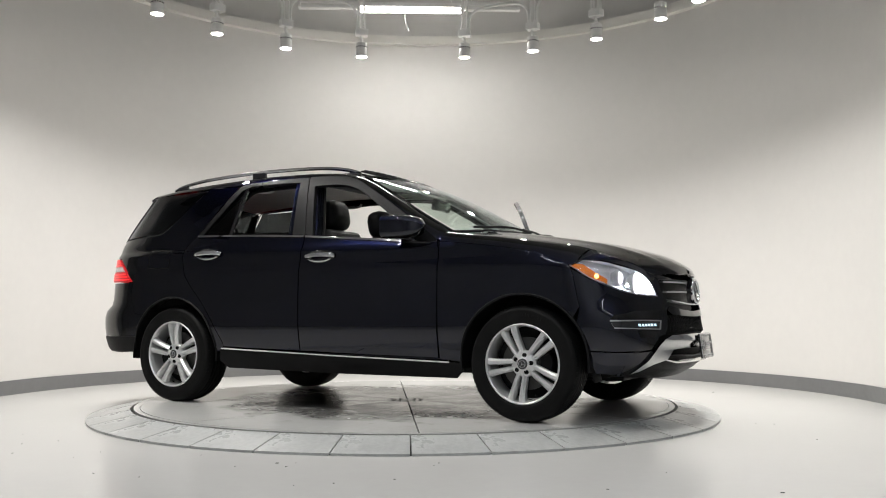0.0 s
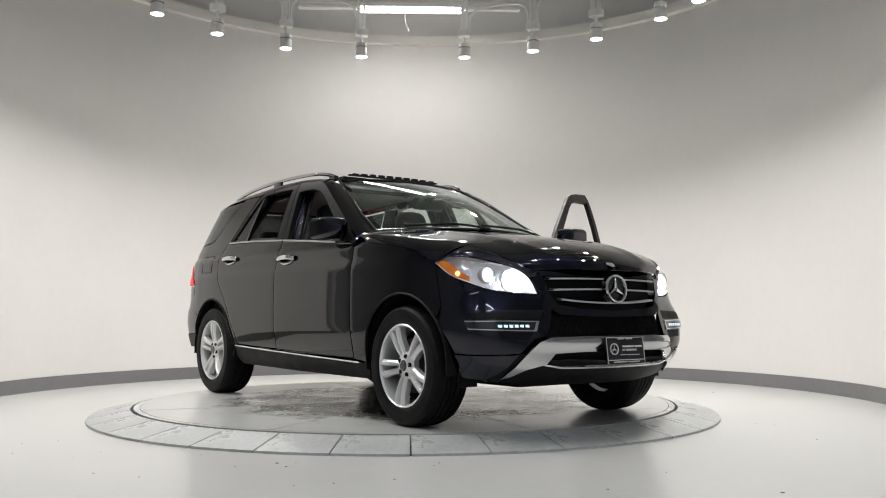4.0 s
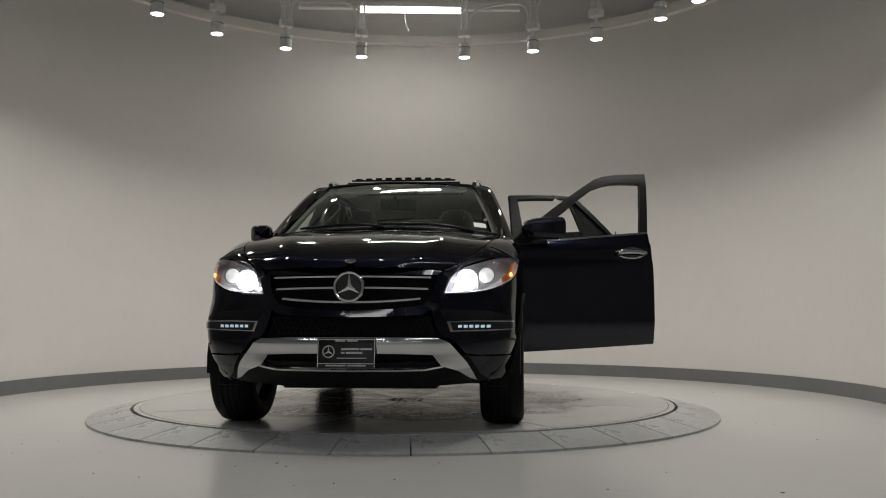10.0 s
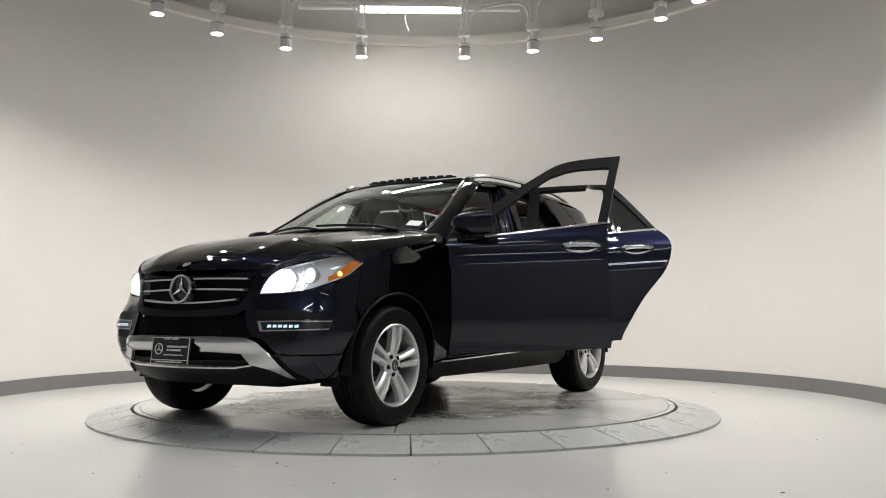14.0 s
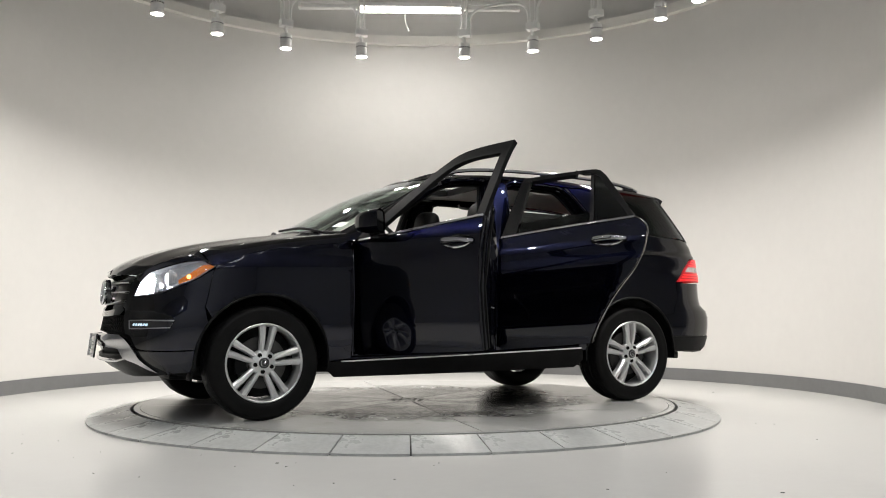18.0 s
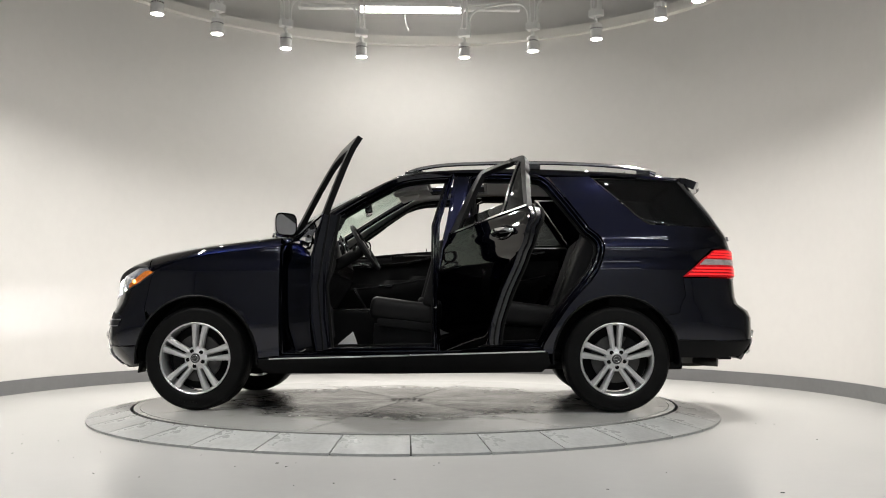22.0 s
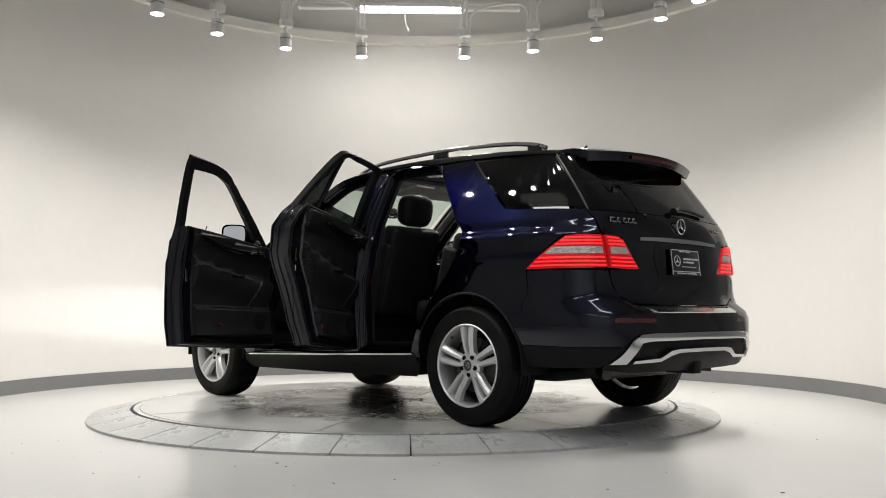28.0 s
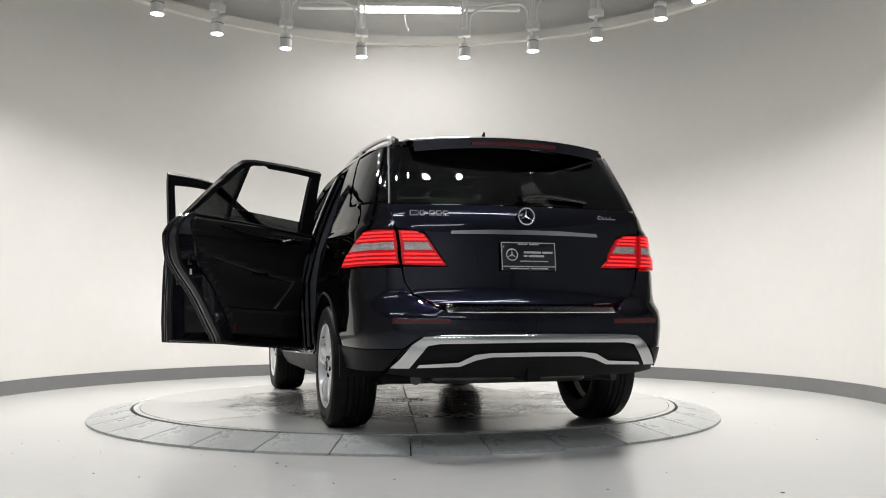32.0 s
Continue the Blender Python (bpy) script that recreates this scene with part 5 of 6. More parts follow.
# tail lamps: the outer half on the body, the inner on the tailgate, each with red bars
T_OUT = [X(-1.915, 0.930), X(-2.045, 1.045), X(-2.14, 1.118), B(0.80, 1.126), B(0.712, 1.122), B(0.69, 0.937), B(0.80, 0.930)]
T_IN = [B(0.698, 1.122), B(0.62, 1.118), B(0.56, 1.10), B(0.505, 1.02), B(0.443, 0.93), B(0.55, 0.930), B(0.678, 0.935)]
for outline, rows in ((T_OUT, 5), (T_IN, 5)):
    l, r = both("tail_lamp", skin(outline, out=0.010, t=0.03, gap=0.003, step=0.04), M["tail_red"], car, "red tail lamp, lit")
    x0, x1 = min(p[0] for p in outline), max(p[0] for p in outline)
    for z in (0.949, 0.971, 0.993, 1.069, 1.088, 1.106):
        xs = []
        for i in range(len(outline)):
            a, b = outline[i], outline[(i + 1) % len(outline)]
            if (a[1] - z) * (b[1] - z) < 0:
                xs.append(a[0] + (b[0] - a[0]) * (z - a[1]) / (b[1] - a[1]))
        if len(xs) >= 2:
            a, b = min(xs) + 0.018, max(xs) - 0.014
            if b - a > 0.03:
                bar = [(a, z - 0.004), (b, z - 0.004), (b, z + 0.004), (a, z + 0.004)]
                both("light_bar", skin(bar, out=0.0125, t=0.006, gap=0, step=0.05), M["red_glow"], None, "", parents=(l, r))
    xs = []
    for z in (1.014, 1.053):
        q = []
        for i in range(len(outline)):
            a, b = outline[i], outline[(i + 1) % len(outline)]
            if (a[1] - z) * (b[1] - z) < 0:
                q.append(a[0] + (b[0] - a[0]) * (z - a[1]) / (b[1] - a[1]))
        xs.append((min(q) + 0.022, max(q) - 0.018, z))
    mid = [(xs[0][0], xs[0][2]), (xs[0][1], xs[0][2]), (xs[1][1], xs[1][2]), (xs[1][0], xs[1][2])]
    both("reversing_light", skin(mid, out=0.0125, t=0.006, gap=0, step=0.05), M["clear_lens"], None, "clear white band", parents=(l, r))

bump = [X(-1.881, 0.679), X(-1.931, 0.80), X(-1.92, 0.922), B(0.80, 0.922), B(0.685, 0.918), B(0.672, 0.85), B(0.63, 0.775), B(0.525, 0.732), B(0.3, 0.724), B(0.0, 0.722), B(0.0, 0.57), B(0.5, 0.568), B(0.62, 0.56), B(0.70, 0.50), X(-2.2, 0.495), X(-1.90, 0.502)] + [X(*p) for p in arch(RA, 162.5, 137.2, AR, 6)]
both("rear_bumper", skin(bump, gap=0.0005, step=0.05), M["paint"], car)
low = [X(-1.868, 0.498), X(-2.2, 0.490), B(0.70, 0.495), B(0.76, 0.41), B(0.78, 0.385), X(-2.15, 0.378), X(-1.90, 0.380), X(-1.884, 0.43)]
both("bumper_cladding", skin(low, out=0.003, gap=0, step=0.05), M["plastic"], car, "black plastic bumper cladding")
part("bumper_centre", rear_piece([(0, 0.572), (0.5, 0.57), (0.62, 0.555), (0.72, 0.46), (0.76, 0.37), (0.6, 0.35), (0, 0.345)], -0.01, 0.02), M["plastic"], car, "black plastic bumper centre")
bm = rear_piece([(0, 0.572), (0.50, 0.570), (0.60, 0.562), (0.66, 0.52), (0.72, 0.44), (0.755, 0.40), (0.665, 0.40), (0.63, 0.45), (0.58, 0.515), (0.52, 0.525), (0, 0.53)], 0.010, 0.02, 0.014)
for v in bm.verts:
    v.co.x -= 0.018 * max(0.0, 1 - (abs(v.co.z - 0.548) / 0.035) ** 1.5) * min(1.0, max(0.0, (0.66 - abs(v.co.y)) / 0.10))
part("rear_skid_plate", bm, M["satin"], car, "satin silver rear skid plate")
part("rear_skid_lip", rear_piece([(0, 0.478), (0.26, 0.477), (0.34, 0.468), (0.42, 0.428), (0.62, 0.418), (0.63, 0.402), (0.41, 0.408), (0.33, 0.44), (0.25, 0.455), (0, 0.457)], 0.016, 0.02, 0.04), M["satin"], car, "satin silver bumper moulding")
part("sill_guard", rear_piece([(0, 0.716), (0.48, 0.714), (0.47, 0.688), (0, 0.688)], 0.008, 0.006), M["satin"], car, "silver loading sill guard")
bm = bmesh.new()
for k in range(-13, 14):
    box((0.008, 0.018, 0.004), rear_net(0.034 * k, 0.7185, 0.006), 0.001, bm=bm)
part("sill_tread", bm, M["rubber"], car, "short black rubber ribs along the loading sill")
both("rear_reflector", skin([B(0.46, 0.652), B(0.75, 0.655), B(0.755, 0.628), B(0.46, 0.628)], out=0.002, t=0.006, gap=0), M["dark_red"], car, "dark red bumper reflector")
part("tow_hitch", box((0.20, 0.076, 0.076), (-2.36, 0.0, 0.362), 0.008), M["plastic"], car, "black square tow hitch")
part("tow_beam", box((0.07, 0.9, 0.05), (-2.22, 0.0, 0.39), 0.01), M["under"], car)
M["pipe"] = varied(principled("dull_steel", (0.10, 0.098, 0.09), 0.45, 0.9), 9, 0.35, rough=0.08)
part("muffler", box((0.26, 0.92, 0.12), (-2.04, 0.02, 0.355), 0.05, 3), M["pipe"], car, "dull steel muffler")
both("tailpipe", tube(curve([(-2.06, 0.40, 0.345), (-2.12, 0.52, 0.335), (-2.22, 0.58, 0.330)], 4), 0.030, 12), M["pipe"], car, "dull steel tailpipe")

part("exhaust_pipe", tube(curve([(-1.0, 0.28, 0.30), (-1.5, 0.30, 0.34), (-1.86, 0.26, 0.335)], 5), 0.03, 10), M["iron"], car)
both("trailing_arm", tube(curve([(-1.05, 0.62, 0.33), (-1.30, 0.64, 0.27), (-1.46, 0.70, 0.28)], 4), 0.028, 8), M["under"], car)
both("rear_link", tube([(-1.55, 0.28, 0.30), (-1.62, 0.72, 0.27)], 0.02, 8), M["under"], car)

# ---- below ----
part("underbody", box((3.9, 1.40, 0.06), (0.0, 0, 0.315), 0.02), M["under"], car)
part("floor_pan", box((1.75, 1.72, 0.10), (0, 0, 0.325), 0.03), M["under"], car)
part("bumper_beam", box((0.40, 1.0, 0.26), (1.98, 0, 0.46), 0.05), M["under"], car)
part("spare_wheel_well", box((0.45, 1.1, 0.30), (-2.0, 0, 0.54), 0.05), M["under"], car)
part("engine", box((0.95, 0.86, 0.60), (1.45, 0, 0.64), 0.06), M["under"], car)
part("engine_guard", box((1.0, 0.9, 0.03), (1.45, 0, 0.262), 0.01), M["plastic"], car)
for x in (FA, RA):
    bm = tube([(x, -0.72, 0.36), (x, 0.72, 0.36)], 0.045, 10)
    part("axle", bm, M["iron"], car)
    for s in (1, -1):
        part("suspension_arm", tube([(x + 0.04, s * 0.25, 0.29), (x, s * 0.74, 0.27)], 0.03, 8), M["iron"], car)
    liner = revolve([(0.436, -0.29), (0.436, 0.0), (0.424, 0.003)], 26, Matrix.Translation((x, 0.928, AZ)) @ pose(0, 0, 0, -90, 0, 0), arc=192, start=-186)
    both("wheel_arch_liner", liner, M["plastic"], car, "black plastic wheel arch liner")
    disc = revolve([(0.436, -0.29), (0.0, -0.29)], 26, Matrix.Translation((x, 0.928, AZ)) @ pose(0, 0, 0, -90, 0, 0), arc=192, start=-186)
    both("arch_wall", disc, M["under"], car)
    lipm = tube([surf(*X(*p), 0.001) for p in arch(x, 176, 8, AR + 0.001, 30)], 0.008, 6)
    both("arch_lip", lipm, M["plastic"], car, "black wheel arch edge")


# ---- wheels ----
def wheel_at(x, side):
    """Rim with five pairs of spokes; the axle is z, the outer face +z."""
    R = 0.243
    bm = revolve([(R - 0.006, -0.17), (R - 0.012, -0.10), (R - 0.012, -0.02), (R - 0.005, 0.004), (R + 0.002, 0.010), (R + 0.008, 0.005), (R + 0.006, -0.012)], 60)
    revolve([(0.034, -0.004), (0.045, -0.010), (0.078, -0.020), (0.084, -0.028), (0.084, -0.06)], 40, None, bm)
    bmesh.ops.recalc_face_normals(bm, faces=bm.faces)
    turn = Matrix.Translation((x, side * 0.935, 0.368)) @ pose(0, 0, 0, -90 * side, 0, 0) @ pose(0, 0, 0, 0, 0, {(1, 1): 29, (1, -1): 25, (-1, 1): 38, (-1, -1): 2}[(1 if x > 0 else -1, side)])
    w = part("wheel", bm, M["alloy"], car, "silver alloy wheel with five twin spokes", smooth=30)
    w.matrix_basis = turn
    for k in range(5):
        for s in (1, -1):
            a = radians(72 * k + 90)
            ex, ey = Vector((math.cos(a), math.sin(a), 0)), Vector((-math.sin(a), math.cos(a), 0))
            pts = []
            for u, (r, off, wd, hz) in enumerate(((0.052, 0.016, 0.0150, -0.022), (0.10, 0.0225, 0.0180, -0.008), (0.16, 0.0275, 0.0195, 0.002), (0.205, 0.0325, 0.0225, 0.003), (0.240, 0.0375, 0.0265, -0.002))):
                c = ex * r + ey * s * off
                pts.append([c + ey * s * wd * 1.0 + Vector((0, 0, hz - 0.010)), c + ey * s * wd * 0.35 + Vector((0, 0, hz + 0.002)), c - ey * s * wd * 0.5 + Vector((0, 0, hz + 0.002)), c - ey * s * wd * 0.9 + Vector((0, 0, hz - 0.016)),
                            c - ey * s * wd * 0.9 + Vector((0, 0, hz - 0.045)), c + ey * s * wd + Vector((0, 0, hz - 0.045))])
            sb = bmesh.new()
            vs = [[sb.verts.new(p) for p in row] for row in pts]
            for i in range(len(vs) - 1):
                for j in range(6):
                    sb.faces.new((vs[i][j], vs[i + 1][j], vs[i + 1][(j + 1) % 6], vs[i][(j + 1) % 6]))
            bmesh.ops.recalc_face_normals(sb, faces=sb.faces)
            part("spoke", sb, M["alloy"], w, smooth=30)
    tp = [(0.241, -0.235), (0.262, -0.245), (0.30, -0.250), (0.335, -0.243), (0.352, -0.225), (0.361, -0.19)]
    for k in range(4):
        c = -0.172 + 0.035 * k
        tp += [(0.364, c - 0.004), (0.356, c - 0.003), (0.356, c + 0.003), (0.364, c + 0.004)]
    tp += [(0.361, -0.035), (0.352, -0.004), (0.338, 0.010), (0.330, 0.0125), (0.322, 0.011), (0.30, 0.014), (0.272, 0.012), (0.252, 0.006), (0.249, 0.002), (0.247, -0.02)]
    part("tyre", revolve(tp, 64), M["rubber"], w, "black tyre", smooth=50)
    bm = bmesh.new()
    for k in range(76):
        a = 360 * k / 76
        m = pose(0, 0, 0, 0, 0, a)
        for z in (-0.208, -0.0195):
            box((0.005, 0.017, 0.029), m @ Vector((0.3555, 0, z)), turn=m @ pose(0, 0, 0, 0, -16 if z > -0.1 else 16, 0), bm=bm)
    tagged(part("tread_block", bm, M["rubber"], w), kind="stuff")
    bars = bmesh.new()
    for k in range(7):
        m = pose(0, 0, 0, 0, 0, 40 + 4.0 * k)
        box((0.016, 0.009, 0.003), m @ Vector((0.305, 0, 0.0145)), turn=m, bm=bars)
    part("sidewall_lettering", bars, M["rubber"], w)
    part("hub_cap", revolve([(0.0, 0.003), (0.026, 0.002), (0.032, -0.002), (0.034, -0.01)], 24), M["trim_grey"], w)
    part("hub_badge", star(0.024, 0.003, Matrix.Translation((0, 0, 0.004))), M["chrome"], w)
    for k in range(5):
        a = radians(72 * k + 54)
        part("wheel_bolt", revolve([(0.0, -0.011), (0.012, -0.010), (0.0138, -0.008), (0.0145, -0.03)], 12, Matrix.Translation((0.055 * math.cos(a), 0.055 * math.sin(a), 0.0))), M["black_slot"], w)
    part("dust_shield", revolve([(0.0, -0.13), (0.222, -0.13), (0.222, -0.14), (0.0, -0.14)], 32), M["under"], w)
    part("brake_disc", revolve([(0.06, -0.075), (0.165, -0.075), (0.165, -0.10), (0.06, -0.10)], 40), M["iron"], w)
    cal = revolve([(0.10, -0.058), (0.172, -0.058), (0.178, -0.066), (0.178, -0.12), (0.10, -0.12)], 10, None, close=True, arc=56, start=-60 if x > 0 else 150)
    part("brake_caliper", cal, M["plastic"], w)
    part("valve", tube([(0.0, -0.214, -0.012), (0.0, -0.206, 0.006)], 0.004, 6), M["black_slot"], w)
    return w


for x in (FA, RA):
    for side in (1, -1):
        wheel_at(x, side)

# ---- cabin ----
bm = box((2.9, 1.50, 0.03), (-0.35, 0, 0.40), 0.01)
part("cabin_floor", bm, M["carpet"], car, "black carpet")
part("load_floor", box((0.95, 1.36, 0.04), (-1.75, 0, 0.74), 0.01), M["carpet"], car)
part("bulkhead", box((0.05, 1.60, 0.80), (0.93, 0, 0.78), 0.02), M["carpet"], car)
DASH = [(0.95, 1.205), (0.80, 1.245), (0.66, 1.245), (0.585, 1.18), (0.56, 1.02), (0.60, 0.90), (0.68, 0.78), (0.78, 0.62), (0.92, 0.55)]


def dash_at(u, v):
    q = along([(*p, 0) for p in smooth2(DASH, 4)], u)
    w = 2 * v - 1
    hump = 0.055 * math.exp(-((w - 0.47) / 0.24) ** 2) * math.exp(-((u - 0.36) / 0.20) ** 2)
    return Vector((q.x + 0.05 * w * w - hump * 0.6, 0.80 * w, q.y - 0.015 * w * w + hump))


part("dashboard", thicken(patch(dash_at, 24, 30), 0.01, lambda p: p + Vector((1, 0, -0.5))), M["leather"], car, "black leather dashboard")
part("dash_inlay", patch(lambda u, v: dash_at(0.47 + 0.09 * u, 0.04 + 0.92 * v) - Vector((0.006, 0, 0)), 3, 24), M["wood"], car, "dark wood inlay")
for y in (0.70, 0.08, -0.08, -0.70):
    part("air_vent", revolve([(0.046, 0), (0.05, 0.008), (0.04, 0.012), (0.034, 0.002), (0.0, 0.002)], 18, Matrix.Translation((0.575 + 0.05 * (y / 0.8) ** 2, y, 1.075)) @ pose(0, 0, 0, 0, -80, 0)), M["satin"], car)
for y in (0.47, 0.29):
    part("gauge", revolve([(0.062, 0), (0.066, 0.012), (0.056, 0.016), (0.05, 0.0), (0.0, 0.0)], 20, Matrix.Translation((0.512, y, 1.20)) @ pose(0, 0, 0, 0, -72, 0)), M["satin"], car)
part("screen_unit", box((0.03, 0.22, 0.12), (0.572, 0, 1.175), 0.008, turn=pose(0, 0, 0, 0, -12, 0)), M["gloss_black"], car, "dark display")
part("centre_console", box((1.05, 0.26, 0.30), (0.20, 0, 0.56), 0.05, 3), M["leather"], car)
part("console_trim", box((0.55, 0.16, 0.012), (0.36, 0, 0.716), 0.004), M["wood"], car)
part("console_armrest", box((0.34, 0.22, 0.09), (-0.20, 0, 0.76), 0.035, 3), M["leather"], car)
rimm = Matrix.Translation((0.345, 0.37, 1.175)) @ pose(0, 0, 0, 0, -58, 0)
sw = part("steering_wheel", revolve([(0.185 + 0.015 * math.cos(a), 0.015 * math.sin(a)) for a in [2 * math.pi * i / 10 for i in range(10)]], 40, rimm, close=True), M["leather"], car, "black leather steering wheel")
hub = box((0.15, 0.13, 0.05), (0, 0, -0.012), 0.03, 3)
for v in hub.verts:
    v.co = rimm @ v.co
part("airbag_cover", hub, M["leather"], sw)
for a in (0, 180, 270):
    r = radians(a + 90)
    part("spoke", tube([rimm @ Vector((0.05 * math.cos(r), 0.05 * math.sin(r), -0.01)), rimm @ Vector((0.18 * math.cos(r), 0.18 * math.sin(r), 0))], 0.013, 8), M["satin"], sw)
part("steering_column", tube([rimm @ Vector((0, 0, -0.02)), rimm @ Vector((0, 0, -0.26))], 0.045, 12), M["plastic"], sw)
part("control_stalk", tube([(0.42, 0.45, 1.15), (0.40, 0.57, 1.17)], 0.011, 8), M["plastic"], sw)
rv = part("rear_view_mirror", box((0.06, 0.28, 0.085), (0.37, 0.02, 1.505), 0.022, 3, turn=pose(0, 0, 0, 0, 8, 8)), M["gloss_black"], car, "black rear-view mirror")
part("mirror_stalk", tube([(0.39, 0.02, 1.52), (0.46, 0.0, 1.545)], 0.012, 8), M["plastic"], rv)
part("mirror_face", box((0.004, 0.225, 0.055), (0.342, 0.016, 1.501), 0.001, turn=pose(0, 0, 0, 0, 8, 8)), M["mirror"], rv)
for s in (1, -1):
    part("sun_visor", box((0.16, 0.38, 0.018), (0.07, s * 0.33, 1.648), 0.008, turn=pose(0, 0, 0, 0, 18, 0)), M["liner"], car)
part("roof_console", box((0.28, 0.20, 0.03), (0.03, 0, 1.655), 0.012, turn=pose(0, 0, 0, 0, 10, 0)), M["liner"], car)


def cushion(size, m, puff=0.025, bev=0.06):
    bm = box(size, (0, 0, 0), min(bev, min(size) * 0.45), 4)
    for v in bm.verts:
        k = max(0, 1 - (2 * v.co.y / size[1]) ** 2)
        v.co.z += math.copysign(puff * 0.5 * k, v.co.z) * (1 if v.co.z > 0 else 0)
        v.co = m @ v.co
    return bm


def headrest(size, m):
    """A padded block with a rounded outline."""
    e = lambda c, k: math.copysign(abs(c) ** k, c)
    bm = patch(lambda u, v: m @ Vector((size[0] / 2 * e(math.cos(math.pi * (u - 0.5)), 0.6) * e(math.cos(2 * math.pi * v), 0.7), size[1] / 2 * e(math.cos(math.pi * (u - 0.5)), 0.6) * e(math.sin(2 * math.pi * v), 0.7), size[2] / 2 * e(math.sin(math.pi * (u - 0.5)), 0.7))), 14, 24)
    bmesh.ops.remove_doubles(bm, verts=bm.verts, dist=1e-4)
    bmesh.ops.recalc_face_normals(bm, faces=bm.faces)
    return bm


def seat(x, y, name="front_seat"):
    """A bucket seat facing ahead."""
    s = part(name, cushion((0.52, 0.50, 0.16), pose(x, y, 0.69, 0, -8, 0)), M["leather"], car, "black leather seat with a headrest")
    part("seat_base", box((0.46, 0.44, 0.20), (x, y, 0.51), 0.02), M["plastic"], s)
    part("backrest", cushion((0.15, 0.48, 0.66), pose(x - 0.33, y, 0.985, 0, -15, 0), 0.0), M["leather"], s)
    for d in (1, -1):
        part("bolster", cushion((0.20, 0.10, 0.50), pose(x - 0.28, y + d * 0.21, 0.955, 0, -15, 0), 0.0, 0.045), M["leather"], s)
        part("headrest_post", tube([(x - 0.415, y + d * 0.06, 1.26), (x - 0.43, y + d * 0.06, 1.37)], 0.007, 8), M["chrome"], s)
    part("headrest", headrest((0.165, 0.285, 0.235), pose(x - 0.435, y, 1.425, 0, -10, 0)), M["leather"], s)
    part("seat_trim", box((0.40, 0.03, 0.06), (x, y + (0.245 if y > 0 else -0.245), 0.60), 0.012, turn=pose(0, 0, 0, 0, -6, 0)), M["plastic"], s)
    return s


seat(0.02, 0.40)
seat(0.10, -0.40)
bench = part("rear_bench", cushion((0.52, 1.28, 0.17), pose(-0.92, 0, 0.66, 0, -7, 0)), M["leather"], car, "black leather rear bench with headrests")
part("bench_base", box((0.48, 1.2, 0.18), (-0.93, 0, 0.50), 0.02), M["carpet"], bench)
for y, w in ((0.38, 0.50), (-0.26, 0.76)):
    part("backrest", cushion((0.16, w, 0.64), pose(-1.25, y, 0.95, 0, -20, 0), 0.0), M["leather"], bench)
for y in (0.38, -0.02, -0.42):
    part("headrest", headrest((0.10, 0.25, 0.155), pose(-1.40, y, 1.325 - (0.04 if abs(y) < 0.1 else 0), 0, -12, 0)), M["leather"], bench)
both("load_side_trim", patch(lambda u, v: surf(*X(-1.42 - 0.75 * u, 0.72 + 0.52 * v), -0.10), 8, 4), M["carpet"], car)
both("inner_side", patch(lambda u, v: surf(*X(1.0 - 0.1 * u, 0.40 + 0.7 * v), -0.10), 2, 4), M["carpet"], car)
both("inner_sill", box((1.85, 0.14, 0.10), (-0.03, 0.80, 0.375), 0.02), M["paint"], car)
both("sill_plate", box((0.62, 0.05, 0.006), (0.32, 0.80, 0.428), 0.002), M["satin"], car, "bright door sill plate")
both("grab_handle", tube(curve([(-0.75, 0.60, 1.648), (-0.78, 0.60, 1.622), (-0.92, 0.60, 1.622), (-0.95, 0.60, 1.648)], 4), 0.011, 8), M["liner"], car)
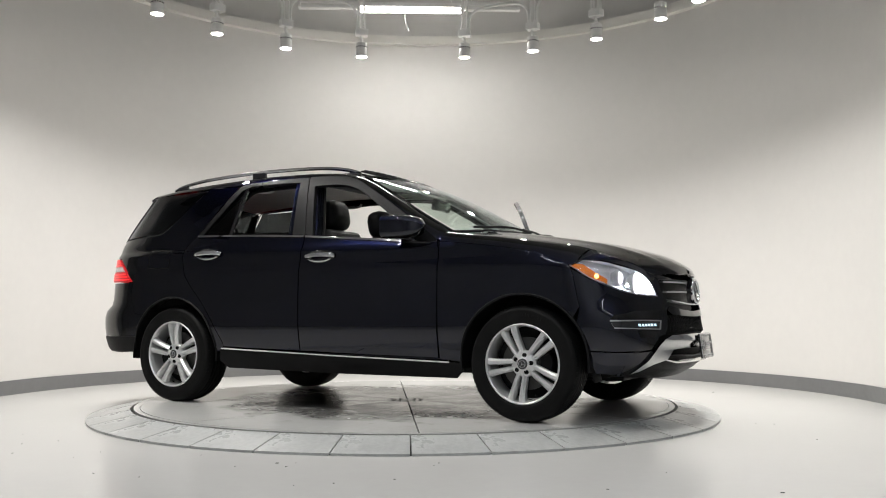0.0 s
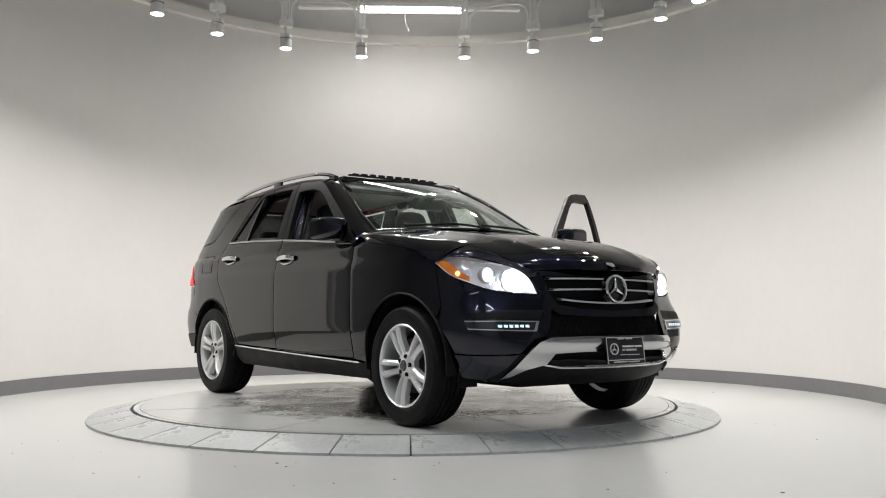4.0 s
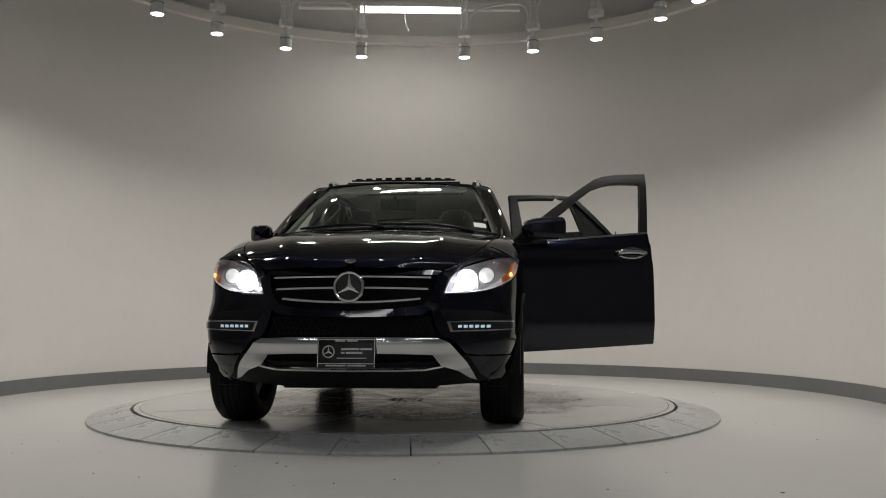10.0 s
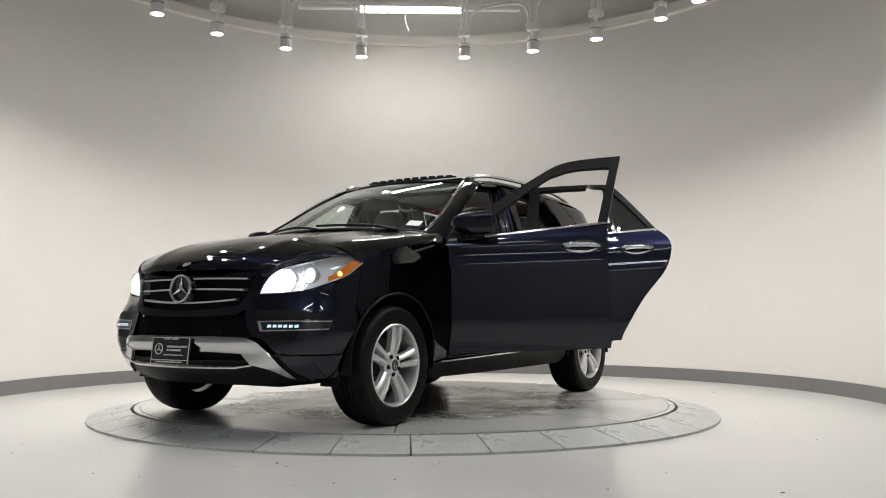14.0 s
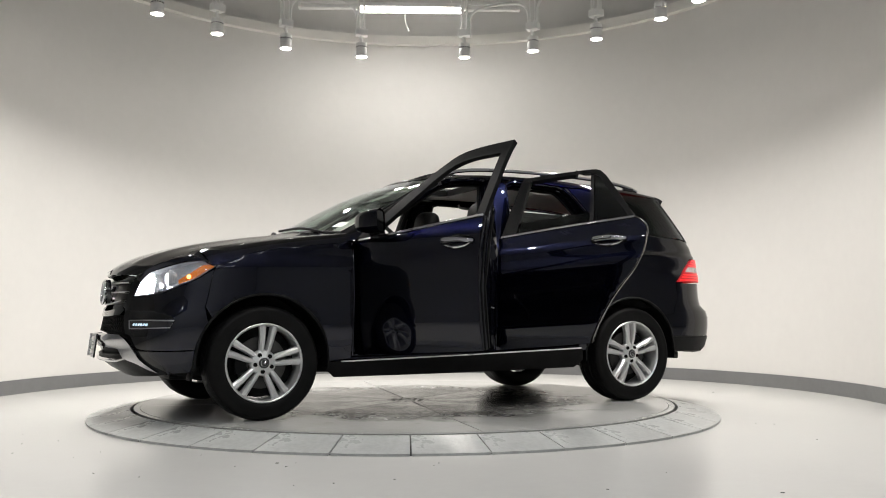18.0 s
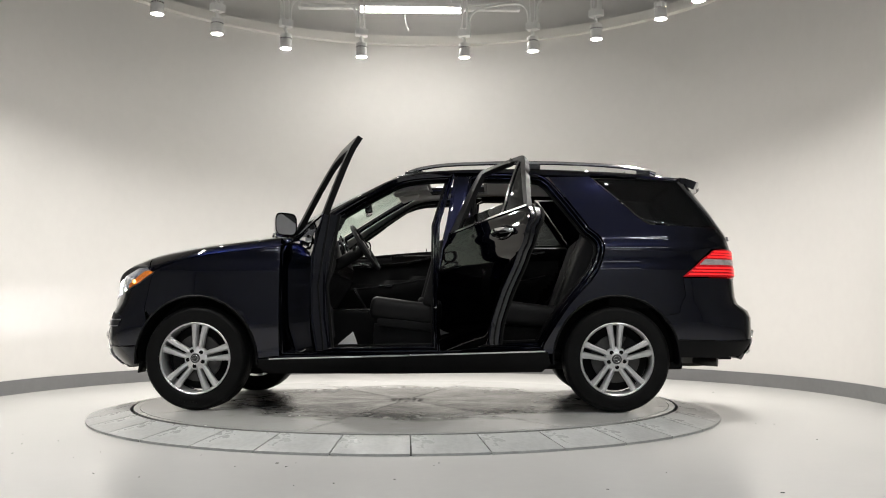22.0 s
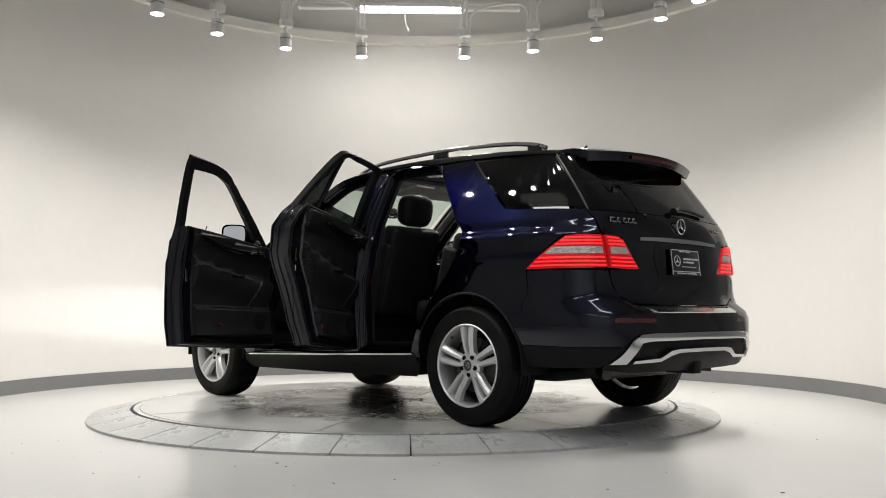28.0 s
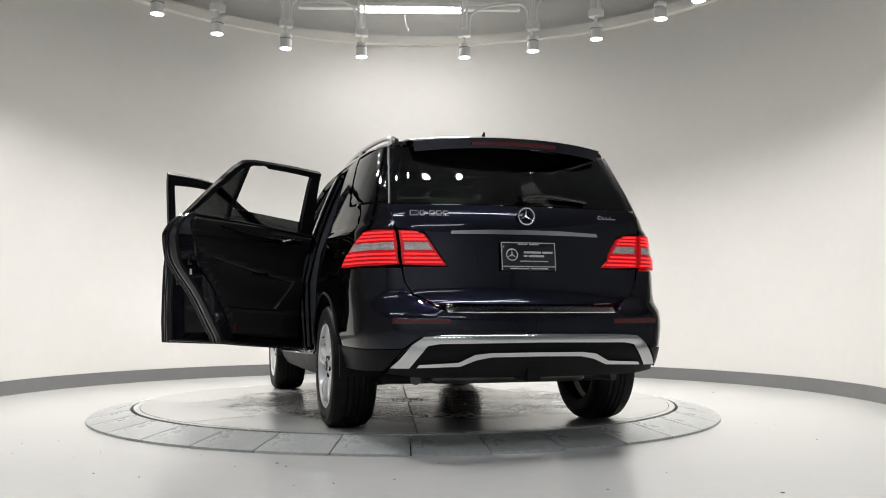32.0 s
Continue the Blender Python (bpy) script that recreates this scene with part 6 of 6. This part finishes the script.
for s in (1, -1):
    part("seat_belt", thicken(ribbon([(-0.36, s * 0.70, 1.50), (-0.33, s * 0.735, 0.95), (-0.33, s * 0.76, 0.50)], [(-0.36, s * 0.66, 1.50), (-0.285, s * 0.735, 0.95), (-0.285, s * 0.76, 0.50)], 10, 1), 0.002), M["carpet"], car)
paper = bmesh.new()
pv = [paper.verts.new(p) for p in ((0.56, 0.50, 0.425), (0.37, 0.50, 0.425), (0.425, 0.44, 0.545), (0.52, 0.25, 0.425))]
paper.faces.new((pv[0], pv[1], pv[2]))
paper.faces.new((pv[0], pv[2], pv[3]))
part("paper_mat", thicken(paper, 0.002), M["paper"], car, "white paper floor mat, folded up")

# ---- details on the turntable and its ring ----
me = mesh_of("tile", wedge(R_IN, R_OUT, 0.0, -0.058, 180 / 34, FLOOR), M["tile"])
for k in range(34):
    ob = new("tile", me)
    ob.parent = ring
    ob.matrix_basis = pose(0, 0, 0, 0, 0, -89.5 + 360 / 34 * (k + 0.5))
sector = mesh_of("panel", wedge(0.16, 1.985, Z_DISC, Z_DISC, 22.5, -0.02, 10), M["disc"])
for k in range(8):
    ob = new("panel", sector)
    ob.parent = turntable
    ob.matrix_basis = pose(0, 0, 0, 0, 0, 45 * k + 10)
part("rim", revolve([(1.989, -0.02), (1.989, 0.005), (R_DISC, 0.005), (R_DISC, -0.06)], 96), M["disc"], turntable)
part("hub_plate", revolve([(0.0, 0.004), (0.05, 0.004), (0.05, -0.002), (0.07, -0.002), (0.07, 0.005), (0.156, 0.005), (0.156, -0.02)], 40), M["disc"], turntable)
for k in range(12):
    a = radians(30 * k)
    part("bolt", revolve([(0.0, 0.005), (0.010, 0.004), (0.012, 0.0)], 8, Matrix.Translation((0.115 * math.cos(a), 0.115 * math.sin(a), 0.005))), M["disc"], turntable)


# ---- movement ----
def motions():
    turn, ride = [], []
    for t, a in TURN:
        r = pose(0, 0, 0, 0, 0, a)
        turn.append((t, r))
        ride.append((t, r @ Matrix.Translation((-OFFSET[0], -OFFSET[1], 0.0))))
    walk(turntable, turn)
    walk(car, ride)


motions()
